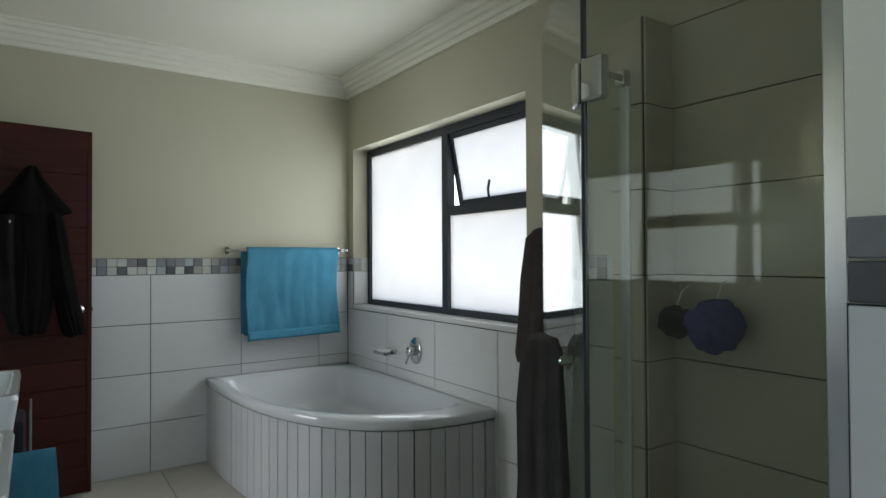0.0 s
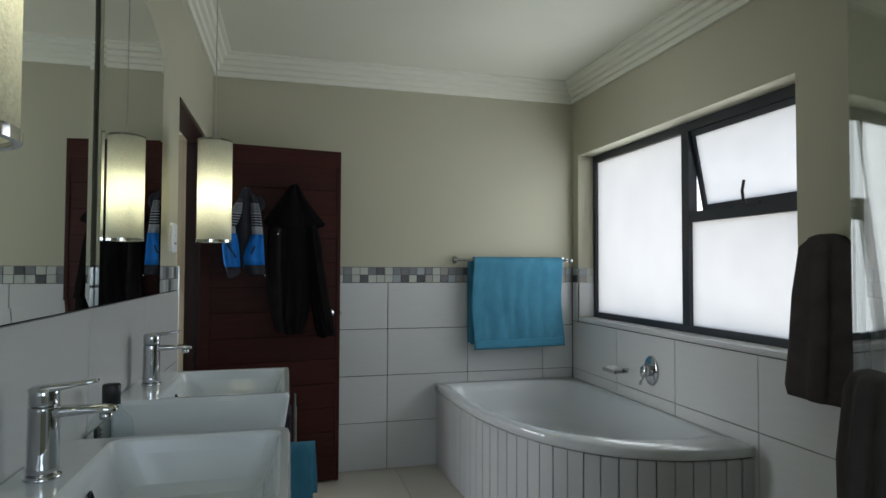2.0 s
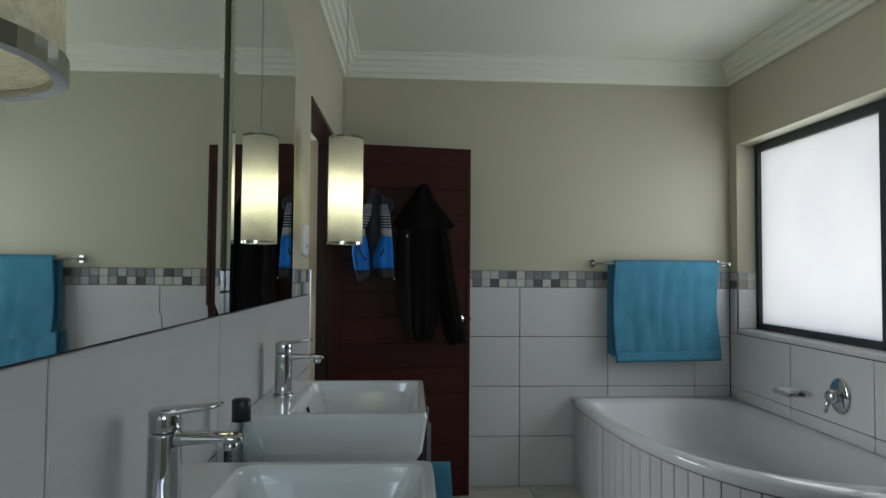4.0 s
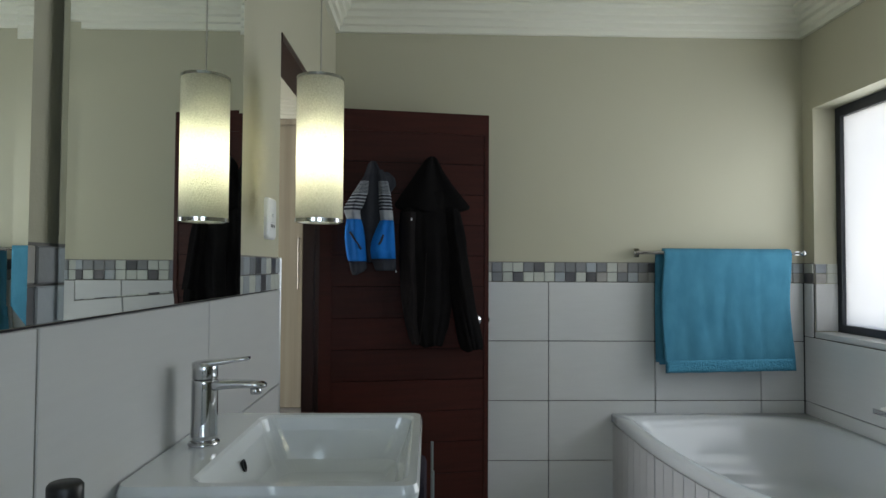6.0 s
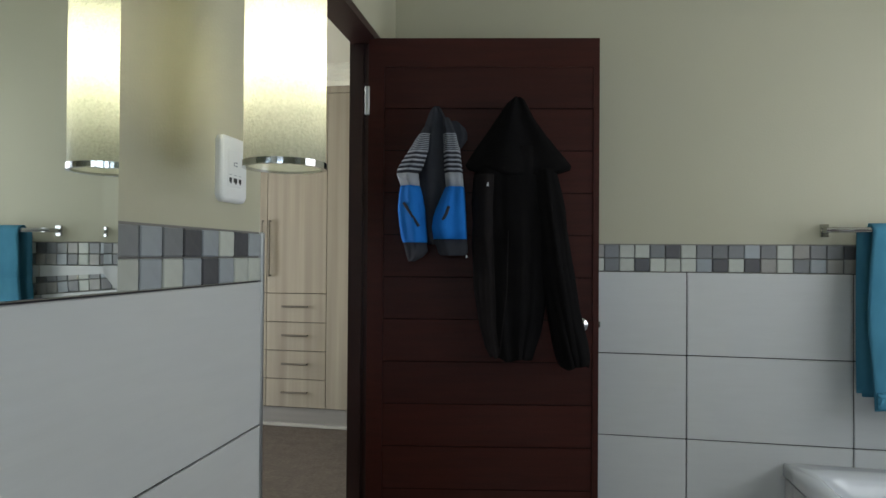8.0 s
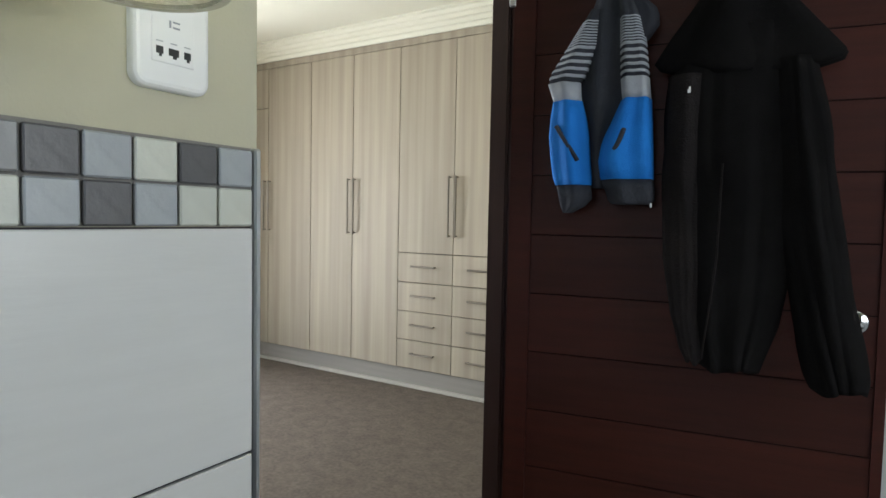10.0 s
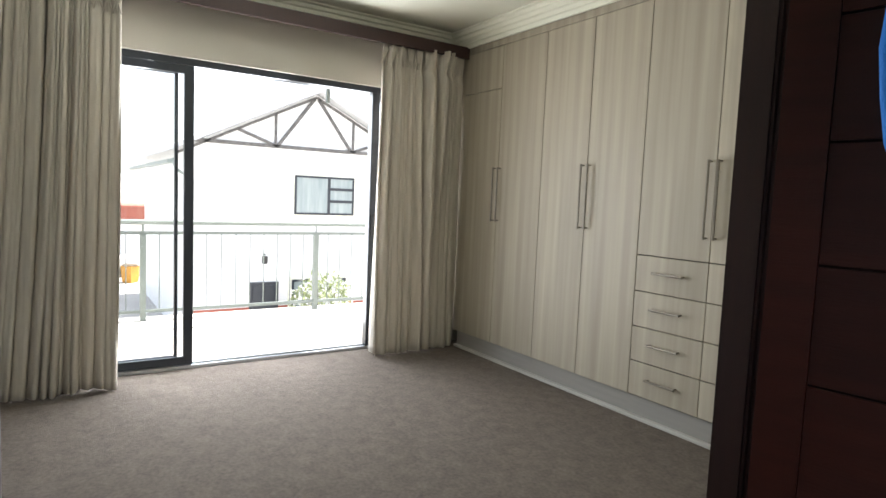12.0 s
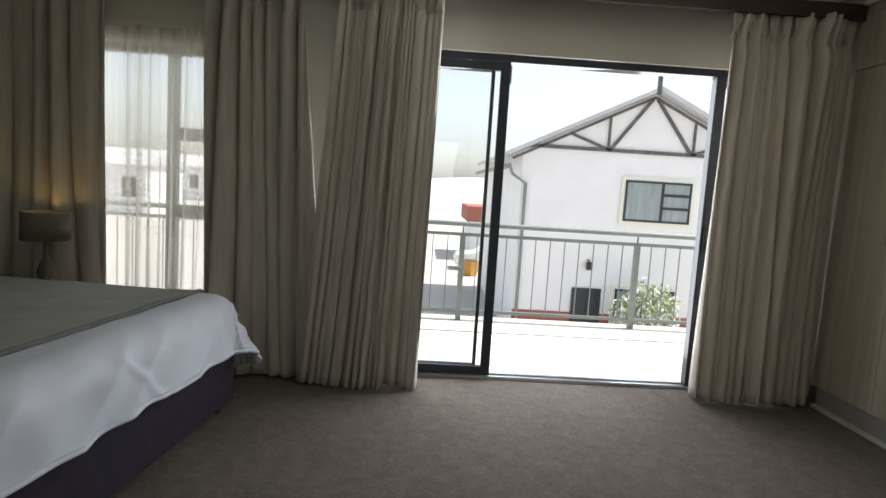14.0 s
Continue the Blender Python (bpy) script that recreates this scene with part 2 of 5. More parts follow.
PAVE = mat("concrete_paving", (0.48, 0.46, 0.43), 0.9, col2=(0.40, 0.385, 0.36), scale=0.6, bump=0.3, bscale=30)
TIMBER = mat("weathered_black_timber", (0.07, 0.066, 0.064), 0.8, col2=(0.16, 0.155, 0.15), scale=9, mix=0.4, bump=0.3, bscale=60)
ROOF = mat("pale_roof_sheet", (0.52, 0.53, 0.55), 0.6, col2=(0.45, 0.46, 0.48), scale=3)
BRICKRED = mat("brick_red_paint", (0.36, 0.12, 0.085), 0.8, col2=(0.29, 0.095, 0.07), scale=4, bump=0.3, bscale=40)
LEAF = mat("pale_green_leaves", (0.36, 0.40, 0.20), 0.6, col2=(0.22, 0.28, 0.11), scale=9)
BARK = mat("bark", (0.12, 0.09, 0.06), 0.9, bump=0.5, bscale=60)
# distance haze is put into the hills' pale grey
HILL = mat("hazy_hills", (0.60, 0.60, 0.60), 0.95, col2=(0.50, 0.50, 0.50), scale=0.05, mix=0.6)


# ---------- mesh helpers ----------
def link(name, bm, material, parent=None, smooth=False):
    me = bpy.data.meshes.new(name)
    bmesh.ops.recalc_face_normals(bm, faces=bm.faces[:])
    bm.to_mesh(me)
    bm.free()
    me.materials.append(material)
    if smooth:
        for p in me.polygons:
            p.use_smooth = True
    ob = new(name, me)
    if parent is not None:
        ob.parent = parent
    return ob


def part(name, bm, material, parent, label="", smooth=False):
    ob = link(name, bm, material, parent, smooth)
    if label:
        ob["label"] = label
    return ob


def thing(name, label, category, at=None, group="", kind=""):
    ob = new(name)
    ob.empty_display_size = 0.1
    if at is not None:
        ob.matrix_world = at
    return tagged(ob, label, category, group, kind)


def add_box(bm, x0, x1, y0, y1, z0, z1, bev=0.0, seg=1):
    r = bmesh.ops.create_cube(bm, size=1.0, matrix=Matrix.LocRotScale(((x0 + x1) / 2, (y0 + y1) / 2, (z0 + z1) / 2), None, (abs(x1 - x0), abs(y1 - y0), abs(z1 - z0))))
    if bev:
        es = list({e for v in r["verts"] for e in v.link_edges})
        bmesh.ops.bevel(bm, geom=es, offset=bev, segments=seg, affect="EDGES", profile=0.5)
    return bm


def box(x0, x1, y0, y1, z0, z1, bev=0.0, seg=1):
    return add_box(bmesh.new(), x0, x1, y0, y1, z0, z1, bev, seg)


def boxes(*rows):
    bm = bmesh.new()
    for r in rows:
        add_box(bm, *r)
    return bm


def add_tube(bm, pts, r, n=12, cap=True):
    """A round bar along a line of points; r is one radius or one a point."""
    pts = [Vector(p) for p in pts]
    rs = r if isinstance(r, (list, tuple)) else [r] * len(pts)
    rings, up = [], None
    for i, p in enumerate(pts):
        d = (pts[min(i + 1, len(pts) - 1)] - pts[max(i - 1, 0)]).normalized()
        if up is None:
            up = d.orthogonal().normalized()
        up = (up - d * up.dot(d)).normalized()
        s = d.cross(up)
        rings.append([bm.verts.new(p + (up * math.cos(a) + s * math.sin(a)) * rs[i]) for a in [2 * math.pi * k / n for k in range(n)]])
    for a, b in zip(rings, rings[1:]):
        for k in range(n):
            bm.faces.new((a[k], a[(k + 1) % n], b[(k + 1) % n], b[k]))
    if cap:
        bm.faces.new(rings[0][::-1])
        bm.faces.new(rings[-1])
    return bm


def tube(pts, r, n=12, cap=True):
    return add_tube(bmesh.new(), pts, r, n, cap)


def add_lathe(bm, prof, cx, cy, n=32):
    """Turned shape: prof is (radius, z) from one end to the other."""
    rings = []
    for r, z in prof:
        if r < 1e-5:
            rings.append([bm.verts.new((cx, cy, z))])
        else:
            rings.append([bm.verts.new((cx + r * math.cos(2 * math.pi * k / n), cy + r * math.sin(2 * math.pi * k / n), z)) for k in range(n)])
    for a, b in zip(rings, rings[1:]):
        for k in range(n):
            k2 = (k + 1) % n
            if len(a) == 1 and len(b) > 1:
                bm.faces.new((a[0], b[k2], b[k]))
            elif len(b) == 1 and len(a) > 1:
                bm.faces.new((a[k], a[k2], b[0]))
            elif len(a) > 1:
                bm.faces.new((a[k], a[k2], b[k2], b[k]))
    return bm


def lathe(prof, cx=0, cy=0, n=32):
    return add_lathe(bmesh.new(), prof, cx, cy, n)


def sheet(f, nu, nv, thick=0.0):
    """A bent sheet from f(u, v), u and v in 0..1, doubled to a thickness along f's normal."""
    bm = bmesh.new()
    P = [[Vector(f(i / nu, j / nv)) for j in range(nv + 1)] for i in range(nu + 1)]
    g = [[bm.verts.new(p) for p in row] for row in P]
    for i in range(nu):
        for j in range(nv):
            bm.faces.new((g[i][j], g[i + 1][j], g[i + 1][j + 1], g[i][j + 1]))
    if thick:
        bm.normal_update()
        h = [[bm.verts.new(v.co - v.normal * thick) for v in row] for row in g]
        for i in range(nu):
            for j in range(nv):
                bm.faces.new((h[i][j + 1], h[i + 1][j + 1], h[i + 1][j], h[i][j]))
        for i in range(nu):
            bm.faces.new((g[i][0], h[i][0], h[i + 1][0], g[i + 1][0]))
            bm.faces.new((g[i + 1][nv], h[i + 1][nv], h[i][nv], g[i][nv]))
        for j in range(nv):
            bm.faces.new((g[0][j + 1], h[0][j + 1], h[0][j], g[0][j]))
            bm.faces.new((g[nu][j], h[nu][j], h[nu][j + 1], g[nu][j + 1]))
    return bm


def loft(secs, n=28, close=True):
    """A soft body from level sections (x, y, z, half width, half depth, fold, folds, phase)."""
    bm = bmesh.new()
    rings = []
    for x, y, z, rx, ry, fold, k, ph in secs:
        ring = []
        for i in range(n):
            a = 2 * math.pi * i / n
            w = 1 + fold * math.sin(k * a + ph)
            ring.append(bm.verts.new((x + rx * math.cos(a) * (1 + 0.3 * (w - 1)), y + ry * math.sin(a) * w, z)))
        rings.append(ring)
    for a, b in zip(rings, rings[1:]):
        for i in range(n):
            bm.faces.new((a[i], a[(i + 1) % n], b[(i + 1) % n], b[i]))
    if close:
        bm.faces.new(rings[0])
        bm.faces.new(rings[-1][::-1])
    return bm


CACHE = {}


def piece(name, sx, sy, sz, loc, material, parent, bev=0.0015, rot=None):
    """One tile, plank or strip: alike ones share their mesh."""
    key = (name, round(sx, 4), round(sy, 4), round(sz, 4), material.name)
    if key not in CACHE:
        me = bpy.data.meshes.new(name)
        bm = box(-sx / 2, sx / 2, -sy / 2, sy / 2, -sz / 2, sz / 2, bev)
        bm.to_mesh(me)
        bm.free()
        me.materials.append(material)
        CACHE[key] = me
    ob = new(name, CACHE[key])
    ob.parent = parent
    ob.location = loc
    if rot:
        ob.rotation_euler = rot
    return ob


def struct(name, bm, material, label, category, smooth=False):
    return tagged(link(name, bm, material, None, smooth), label, category, kind="structure")


# ---------- the setting ----------
XR, YF, CEIL, T = 2.42, 4.118, 2.60, 0.085      # bathroom: window wall, far wall, ceiling, thickness of the inner wall
XB, YW = -3.905, 6.55                            # bedroom: balcony wall, wall behind the wardrobe
Y0 = -1.2                                        # wall behind the first step
WY0, WY1, WZ0, WZ1 = 2.19, 4.035, 0.95, 2.085    # bathroom window opening
DY0, DY1, DZ = 3.012, 3.91, 2.035                # doorway

bath_floor = struct("floor_bathroom", box(0, XR + .25, Y0, YF + .2, -0.15, -0.008), FGROUT, "cream ceramic tiled bathroom floor with thin grey joints", "floor")
bed_floor = struct("floor_bedroom", box(XB - .02, 0, Y0, YW, -0.15, 0.0), CARPET, "beige cut pile carpet over the bedroom floor", "carpet")
wall_far = struct("wall_far", box(0, XR + .25, YF, YF + 0.2, -0.1, CEIL + .1), PAINT, "greige painted bathroom wall tiled to chest height", "wall")
wall_vanity = struct("wall_vanity", boxes((-T, 0, Y0, DY0, -0.1, CEIL + .1), (-T, 0, DY1, YF + .2, -0.1, CEIL + .1), (-T, 0, DY0, DY1, DZ, CEIL + .1), (-T, 0, YF + .2, YW, -0.1, CEIL + .1)), PAINT, "greige painted wall between bathroom and bedroom with a doorway", "wall")
wall_window = struct("wall_window", boxes((XR, XR + .25, Y0, WY0, -0.1, CEIL + .1), (XR, XR + .25, WY1, YF, -0.1, CEIL + .1), (XR, XR + .25, WY0, WY1, -0.1, WZ0), (XR, XR + .25, WY0, WY1, WZ1, CEIL + .1)), PAINT, "greige painted window wall tiled below the sill", "wall")
struct("wall_back", boxes((-T, .3, Y0 - .2, Y0, -0.1, CEIL + .1), (1.2, XR + .25, Y0 - .2, Y0, -0.1, CEIL + .1), (.3, 1.2, Y0 - .2, Y0, -0.1, 1.1), (.3, 1.2, Y0 - .2, Y0, 2.0, CEIL + .1)), PAINT, "plain greige painted wall behind the vanity end", "wall")
struct("wall_bedroom_back", box(XB - .25, -T, Y0 - .2, Y0, -0.1, CEIL + .1), BEDPAINT, "plain beige painted bedroom wall at the bed head", "wall")
struct("wall_bedroom_side", box(XB - .25, 0, YW, YW + .2, -0.1, CEIL + .1), BEDPAINT, "plain beige wall behind the wardrobes", "wall")
SY0, SY1, SZ1 = 2.78, 5.78, 2.10                 # sliding door opening
BY0, BY1, BZ0, BZ1 = 1.15, 2.2, 0.25, 2.02       # bedroom window opening
struct("wall_balcony", boxes((XB - .25, XB, Y0, BY0, -.1, CEIL + .1), (XB - .25, XB, BY1, SY0, -.1, CEIL + .1), (XB - .25, XB, SY1, YW, -.1, CEIL + .1),
                             (XB - .25, XB, BY0, BY1, -.1, BZ0), (XB - .25, XB, BY0, BY1, BZ1, CEIL + .1), (XB - .25, XB, SY0, SY1, SZ1, CEIL + .1)), BEDPAINT, "beige painted balcony wall with sliding door and window openings", "wall")
struct("ceiling_bathroom", box(0, XR + .25, Y0, YF + .2, CEIL, CEIL + .12), WHITE, "smooth white painted bathroom ceiling", "ceiling")
struct("ceiling_bedroom", box(XB - .25, -T, Y0, YW + .2, CEIL, CEIL + .12), WHITE, "smooth white painted bedroom ceiling", "ceiling")
struct("roof_slab", box(XB - .25, XR + .25, Y0 - .2, YW + .2, CEIL + .12, CEIL + .35), OUTWALL, "plain roof slab over the two rooms", "roof")

# stepped cornices: profile of (out from the wall, down from the ceiling)
CORN = [(0.0, 0.131), (0.02, 0.131), (0.025, 0.105), (0.04, 0.100), (0.044, 0.075), (0.062, 0.068), (0.066, 0.045), (0.085, 0.039), (0.09, 0.016), (0.112, 0.011), (0.112, 0.0)]


def cornice(name, x0, x1, y0, y1, label):
    bm = bmesh.new()
    rings = [[bm.verts.new((xa, ya, CEIL - d)) for xa, ya in ((x0 + o, y0 + o), (x1 - o, y0 + o), (x1 - o, y1 - o), (x0 + o, y1 - o))] for o, d in CORN]
    for a, b in zip(rings, rings[1:]):
        for k in range(4):
            bm.faces.new((a[k], a[(k + 1) % 4], b[(k + 1) % 4], b[k]))
    return struct(name, bm, WHITE, label, "cornice")


cornice("cornice_bathroom", 0, XR, Y0, YF, "white stepped plaster cornice round the bathroom ceiling")
cornice("cornice_bedroom", XB, -T, Y0, 5.925, "white stepped plaster cornice round the bedroom ceiling")

# doorway lining: jambs with a stop bead, head, aluminium tile trim on the near corner
frame1 = thing("door_frame_1", "dark stained hardwood lining of the bathroom doorway", "door frame", kind="structure")
part("jamb", boxes((-T - .008, -.045, DY0 + .001, DY0 + .034, 0.001, DZ - .03), (-T - .02, -T - .0085, DY0 - .04, DY0 + .03, 0.001, DZ)), JAMBWOOD, frame1)
part("jamb", boxes((-T - .008, 0.004, DY1 - .038, DY1 - .003, 0.001, DZ - .03), (-.085, -.05, DY1 - .048, DY1 - .038, 0.001, DZ - .03), (-.052, -.046, DY1 - .044, DY1 - .038, 0.001, DZ - .03), (-T - .02, -T - .0085, DY1 - .03, DY1 + .03, 0.001, DZ)), JAMBWOOD, frame1)
part("head", box(-T - .008, 0.004, DY0 + .003, DY1 - .003, DZ - .03, DZ - .003), JAMBWOOD, frame1)
struct("trim_wall_end", box(-.012, 0.012, 3.0, 3.011, 0.0, 1.302, 0.003), ALU, "brushed aluminium tile edge strip at the doorway corner", "tile trim")

# bathroom window: dark aluminium frame, frosted panes, one top-hung sash ajar
window_1 = thing("window_1", "dark aluminium bathroom window with frosted panes and one sash ajar", "window", kind="structure")
FX0, FX1 = XR + .115, XR + .165
MY = 3.03
part("window_frame", boxes((FX0, FX1, WY0, WY1, WZ0, WZ0 + .045), (FX0, FX1, WY0, WY1, WZ1 - .05, WZ1), (FX0, FX1, WY1 - .035, WY1, WZ0 + .045, WZ1 - .05), (FX0, FX1, WY0, WY0 + .035, WZ0 + .045, WZ1 - .05),
                           (FX0 - .002, FX1, MY - .03, MY + .03, WZ0 + .045, WZ1 - .05), (FX0, FX1, WY0 + .035, MY - .03, 1.545, 1.60)), BLACKAL, window_1)
part("pane", box(FX0 + .02, FX0 + .026, MY + .03, WY1 - .035, WZ0 + .045, WZ1 - .05), FROST, window_1)
part("pane", box(FX0 + .02, FX0 + .026, WY0 + .035, MY - .03, WZ0 + .045, 1.545), FROST, window_1)
sash = part("sash", boxes((0, .03, -.40, .40, -.03, 0), (0, .03, -.40, .40, -.435, -.40), (0, .03, -.40, -.37, -.40, -.03), (0, .03, .37, .40, -.40, -.03)), BLACKAL, window_1)
sash.matrix_basis = pose(FX0 + .012, (WY0 + MY) / 2, WZ1 - .052, 0, -11, 0)
sash_pane = part("sash_pane", box(.012, .018, -.37, .37, -.40, -.03), FROST, sash)
part("window_stay", tube([(FX0 + .0, 2.58, 1.60), (FX0 - .03, 2.575, 1.615), (FX0 - .04, 2.57, 1.66), (FX0 - .03, 2.57, 1.71)], 0.007, 8), BLACKP, window_1)
part("window_latch", boxes((FX0 - .012, FX0, 2.50, 2.66, 1.597, 1.605)), BLACKAL, window_1)
struct("window_sill_1", box(XR - .004, FX0, WY0 + .002, WY1 - .002, WZ0 - .02, WZ0 + .008, .003), TILE, "white tiled window ledge above the bath", "window sill")

window_3 = thing("window_3", "dark aluminium frosted window in the back wall", "window", kind="structure")
part("window_frame", boxes((.3, 1.2, Y0 - .13, Y0 - .08, 1.1, 1.145), (.3, 1.2, Y0 - .13, Y0 - .08, 1.955, 2.0), (.3, .345, Y0 - .13, Y0 - .08, 1.145, 1.955), (1.155, 1.2, Y0 - .13, Y0 - .08, 1.145, 1.955)), BLACKAL, window_3)
part("pane", box(.345, 1.155, Y0 - .108, Y0 - .102, 1.145, 1.955), FROST, window_3)

# bedroom sliding door
slider = thing("door_1", "dark aluminium sliding door to the balcony standing open", "sliding door", kind="structure")
part("outer_frame", boxes((XB - .13, XB - .03, SY0, SY1, SZ1 - .045, SZ1), (XB - .13, XB - .03, SY0, SY0 + .04, 0.02, SZ1 - .045), (XB - .13, XB - .03, SY1 - .045, SY1, 0.02, SZ1 - .045)), BLACKAL, slider)
part("track", boxes((XB - .13, XB - .03, SY0, SY1, -.004, .022), (XB - .075, XB - .068, SY0, SY1, .022, .032)), ALU, slider)
for x, y0, y1 in ((XB - .065, SY0 + .04, 3.87), (XB - .115, SY0 + .05, 3.78), (XB - .115, 5.2, SY1 - .045)):
    leaf = part("door_leaf", boxes((x, x + .035, y0, y1, .03, .085), (x, x + .035, y0, y1, SZ1 - .1, SZ1 - .047), (x, x + .035, y0, y0 + .05, .085, SZ1 - .1), (x, x + .035, y1 - (.06 if x > XB - .1 else .022), y1, .085, SZ1 - .1)), BLACKAL, slider)
    part("pane", box(x + .014, x + .02, y0 + .05, y1 - .03, .085, SZ1 - .1), CLEAR, leaf)
part("strike_stile", box(XB - .09, XB - .028, 5.19, 5.255, .022, SZ1 - .045, .003), BLACKAL, slider)
part("lock_case", boxes((XB - .03, XB - .01, 5.205, 5.24, .93, 1.10), (XB - .012, XB + .004, 5.212, 5.232, 1.0, 1.08)), BLACKP, slider)

# bedroom window behind the voile
window_2 = thing("window_2", "white framed bedroom window behind sheer voile", "window", kind="structure")
part("window_frame", boxes((XB - .15, XB - .09, BY0, BY1, BZ0, BZ0 + .05), (XB - .15, XB - .09, BY0, BY1, BZ1 - .05, BZ1), (XB - .15, XB - .09, BY0, BY0 + .05, BZ0 + .05, BZ1 - .05), (XB - .15, XB - .09, BY1 - .05, BY1, BZ0 + .05, BZ1 - .05),
                           (XB - .15, XB - .09, 1.72, 1.78, BZ0 + .05, BZ1 - .05), (XB - .15, XB - .09, 1.78, BY1 - .05, 1.44, 1.52), (XB - .15, XB - .09, 1.78, BY1 - .05, 0.955, 1.03)), BLACKAL, window_2)
part("pane", box(XB - .125, XB - .12, BY0 + .05, BY1 - .05, BZ0 + .05, BZ1 - .05), CLEAR, window_2)


# ---------- bathroom ----------
def bath():
    """Corner bath: a shell turned about a point of its well, an apron of upright strips."""
    th = thing("corner_bath", "white acrylic corner bath with a curved strip-tiled apron", "bathtub", pose(XR, YF, 0))
    A, B, N, H = 1.008, 1.705, 2.8, 0.537

    def curve(k, grow=0.0):
        c, s = max(math.cos(k), 0.0), max(math.sin(k), 0.0)
        return Vector((-(A + grow) * c ** (2 / N), -(B + grow) * s ** (2 / N)))
    pts = [curve(math.pi / 2 * i / 72) for i in range(73)]
    outline = pts + [Vector((-.002, -B * (1 - i / 14) - .002)) for i in range(1, 14)] + [Vector((-.002, -.002))] + [Vector((-A * i / 10, -.002)) for i in range(1, 10)]
    c = Vector((-.47, -.72))
    bm = bmesh.new()

    def ring(scale, z, soft):
        out = []
        for p in outline:
            d = p - c
            a = math.atan2(d.y, d.x)
            # the well: a long oval along the slant of the bath, held inside the rim
            t = a + radians(60)
            e = 1 / math.sqrt((math.cos(t) / .96) ** 2 + (math.sin(t) / .64) ** 2)
            r = ((d.length * .90) ** -7 + e ** -7) ** (-1 / 7) * soft + d.length * (1 - soft)
            q = c + d.normalized() * r * scale
            out.append(bm.verts.new((q.x, q.y, z)))
        return out
    rings = [ring(.985, H - .05, 0), ring(1.0, H - .042, 0), ring(1.0, H - .01, 0), ring(.992, H, 0), ring(1.02, H, 1), ring(.995, H - .004, 1), ring(.975, H - .018, 1), ring(.95, H - .06, 1), ring(.90, H - .16, 1), ring(.855, H - .225, 1), ring(.80, H - .25, 1), ring(.73, H - .262, 1), ring(.69, H - .285, 1), ring(.645, H - .35, 1), ring(.57, H - .395, 1), ring(.30, H - .405, 1)]
    for a, b in zip(rings, rings[1:]):
        for i in range(len(a)):
            j = (i + 1) % len(a)
            bm.faces.new((a[i], a[j], b[j], b[i]))
    bm.faces.new(rings[-1])
    part("shell", bm, ACRYL, th, smooth=True)
    part("apron_backing", sheet(lambda u, v: (*curve(math.pi / 2 * u, -.024), .002 + v * (H - .045)), 60, 1, .01), GROUT, th)
    # strips of even width along the curve
    L, q = [0.0], [curve(math.pi / 2 * i / 600, -.013) for i in range(601)]
    for a, b in zip(q, q[1:]):
        L.append(L[-1] + (b - a).length)
    W = 0.074
    n = int(L[-1] / W)
    for k in range(n):
        m = (k + .5) * L[-1] / n
        i = next(i for i in range(601) if L[i] >= m)
        d = (q[min(i + 3, 600)] - q[max(i - 3, 0)]).normalized()
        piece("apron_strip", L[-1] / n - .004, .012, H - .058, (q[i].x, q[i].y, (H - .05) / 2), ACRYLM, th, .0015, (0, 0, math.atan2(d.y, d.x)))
    part("waste", lathe([(0, H - .405), (.03, H - .405), (.032, H - .409)], -.5, -.75, 20), CHROME, th, "chrome waste")
    return th


# apron's shade is put into the strips' colour: duller than the shell's white
ACRYLM = mat("white_apron_strip_shaded", (0.53, 0.53, 0.545), 0.35, col2=(0.49, 0.49, 0.505), scale=5, vary=0.03)
bath()

# bath mixer and soap dish on the window wall
mixer = thing("bath_mixer", "chrome single lever bath mixer on the tiled wall", "tap", pose(XR - .01, 3.16, .735))
bm = lathe([(0, 0), (.062, 0), (.066, .004), (.066, .009), (.058, .014), (0, .015)], 0, 0, 36)
bm.transform(pose(0, 0, 0, 0, -90, 0) @ Matrix.Diagonal((1.25, 1, 1, 1)))
part("plate", bm, CHROME, mixer, smooth=True)
bm = lathe([(0, .01), (.03, .012), (.03, .055), (.024, .062), (0, .063)], 0, 0, 24)
bm.transform(pose(0, 0, 0, 0, -90, 0))
part("body", bm, CHROME, mixer, smooth=True)
part("lever", tube([(-.05, 0, 0), (-.062, .0, -.03), (-.075, 0, -.075)], [.012, .010, .007], 10), CHROME, mixer, smooth=True)
dish = thing("soap_dish", "chrome soap holder with a white bar of soap", "soap dish", pose(XR - .01, 3.40, .70))
part("bracket", tube([(0, 0, 0), (-.03, 0, 0), (-.05, .01, 0)], .011, 10), CHROME, dish)
part("tray", boxes((-.12, -.03, -.05, .085, -.012, -.006), (-.12, -.112, -.05, .085, -.006, .008), (-.04, -.03, -.05, .085, -.006, .008)), CHROME, dish)
soap = thing("soap", "white bar of soap lying on the chrome holder", "soap", pose(XR - .085, 3.425, .694))
part("bar", box(-.03, .03, -.045, .045, 0, .024, .009, 3), PLASTIC, soap, smooth=True)

# towel rail and the turquoise towel
rail = thing("towel_rail", "chrome towel rail on the far tiled wall", "towel rail", pose(1.93, YF, 1.350))
for x in (-.385, .40):
    part("bracket", boxes((x - .012, x + .012, -.012, 0, -.022, .022), (x - .009, x + .009, -.088, -.01, -.009, .009)), CHROME, rail)
part("bar", tube([(-.41, -.082, 0), (.43, -.082, 0)], .009, 14), CHROME, rail, smooth=True)
tow = thing("bath_towel", "turquoise terry bath towel folded over the rail", "towel", pose(1.962, YF - .082, 1.350))


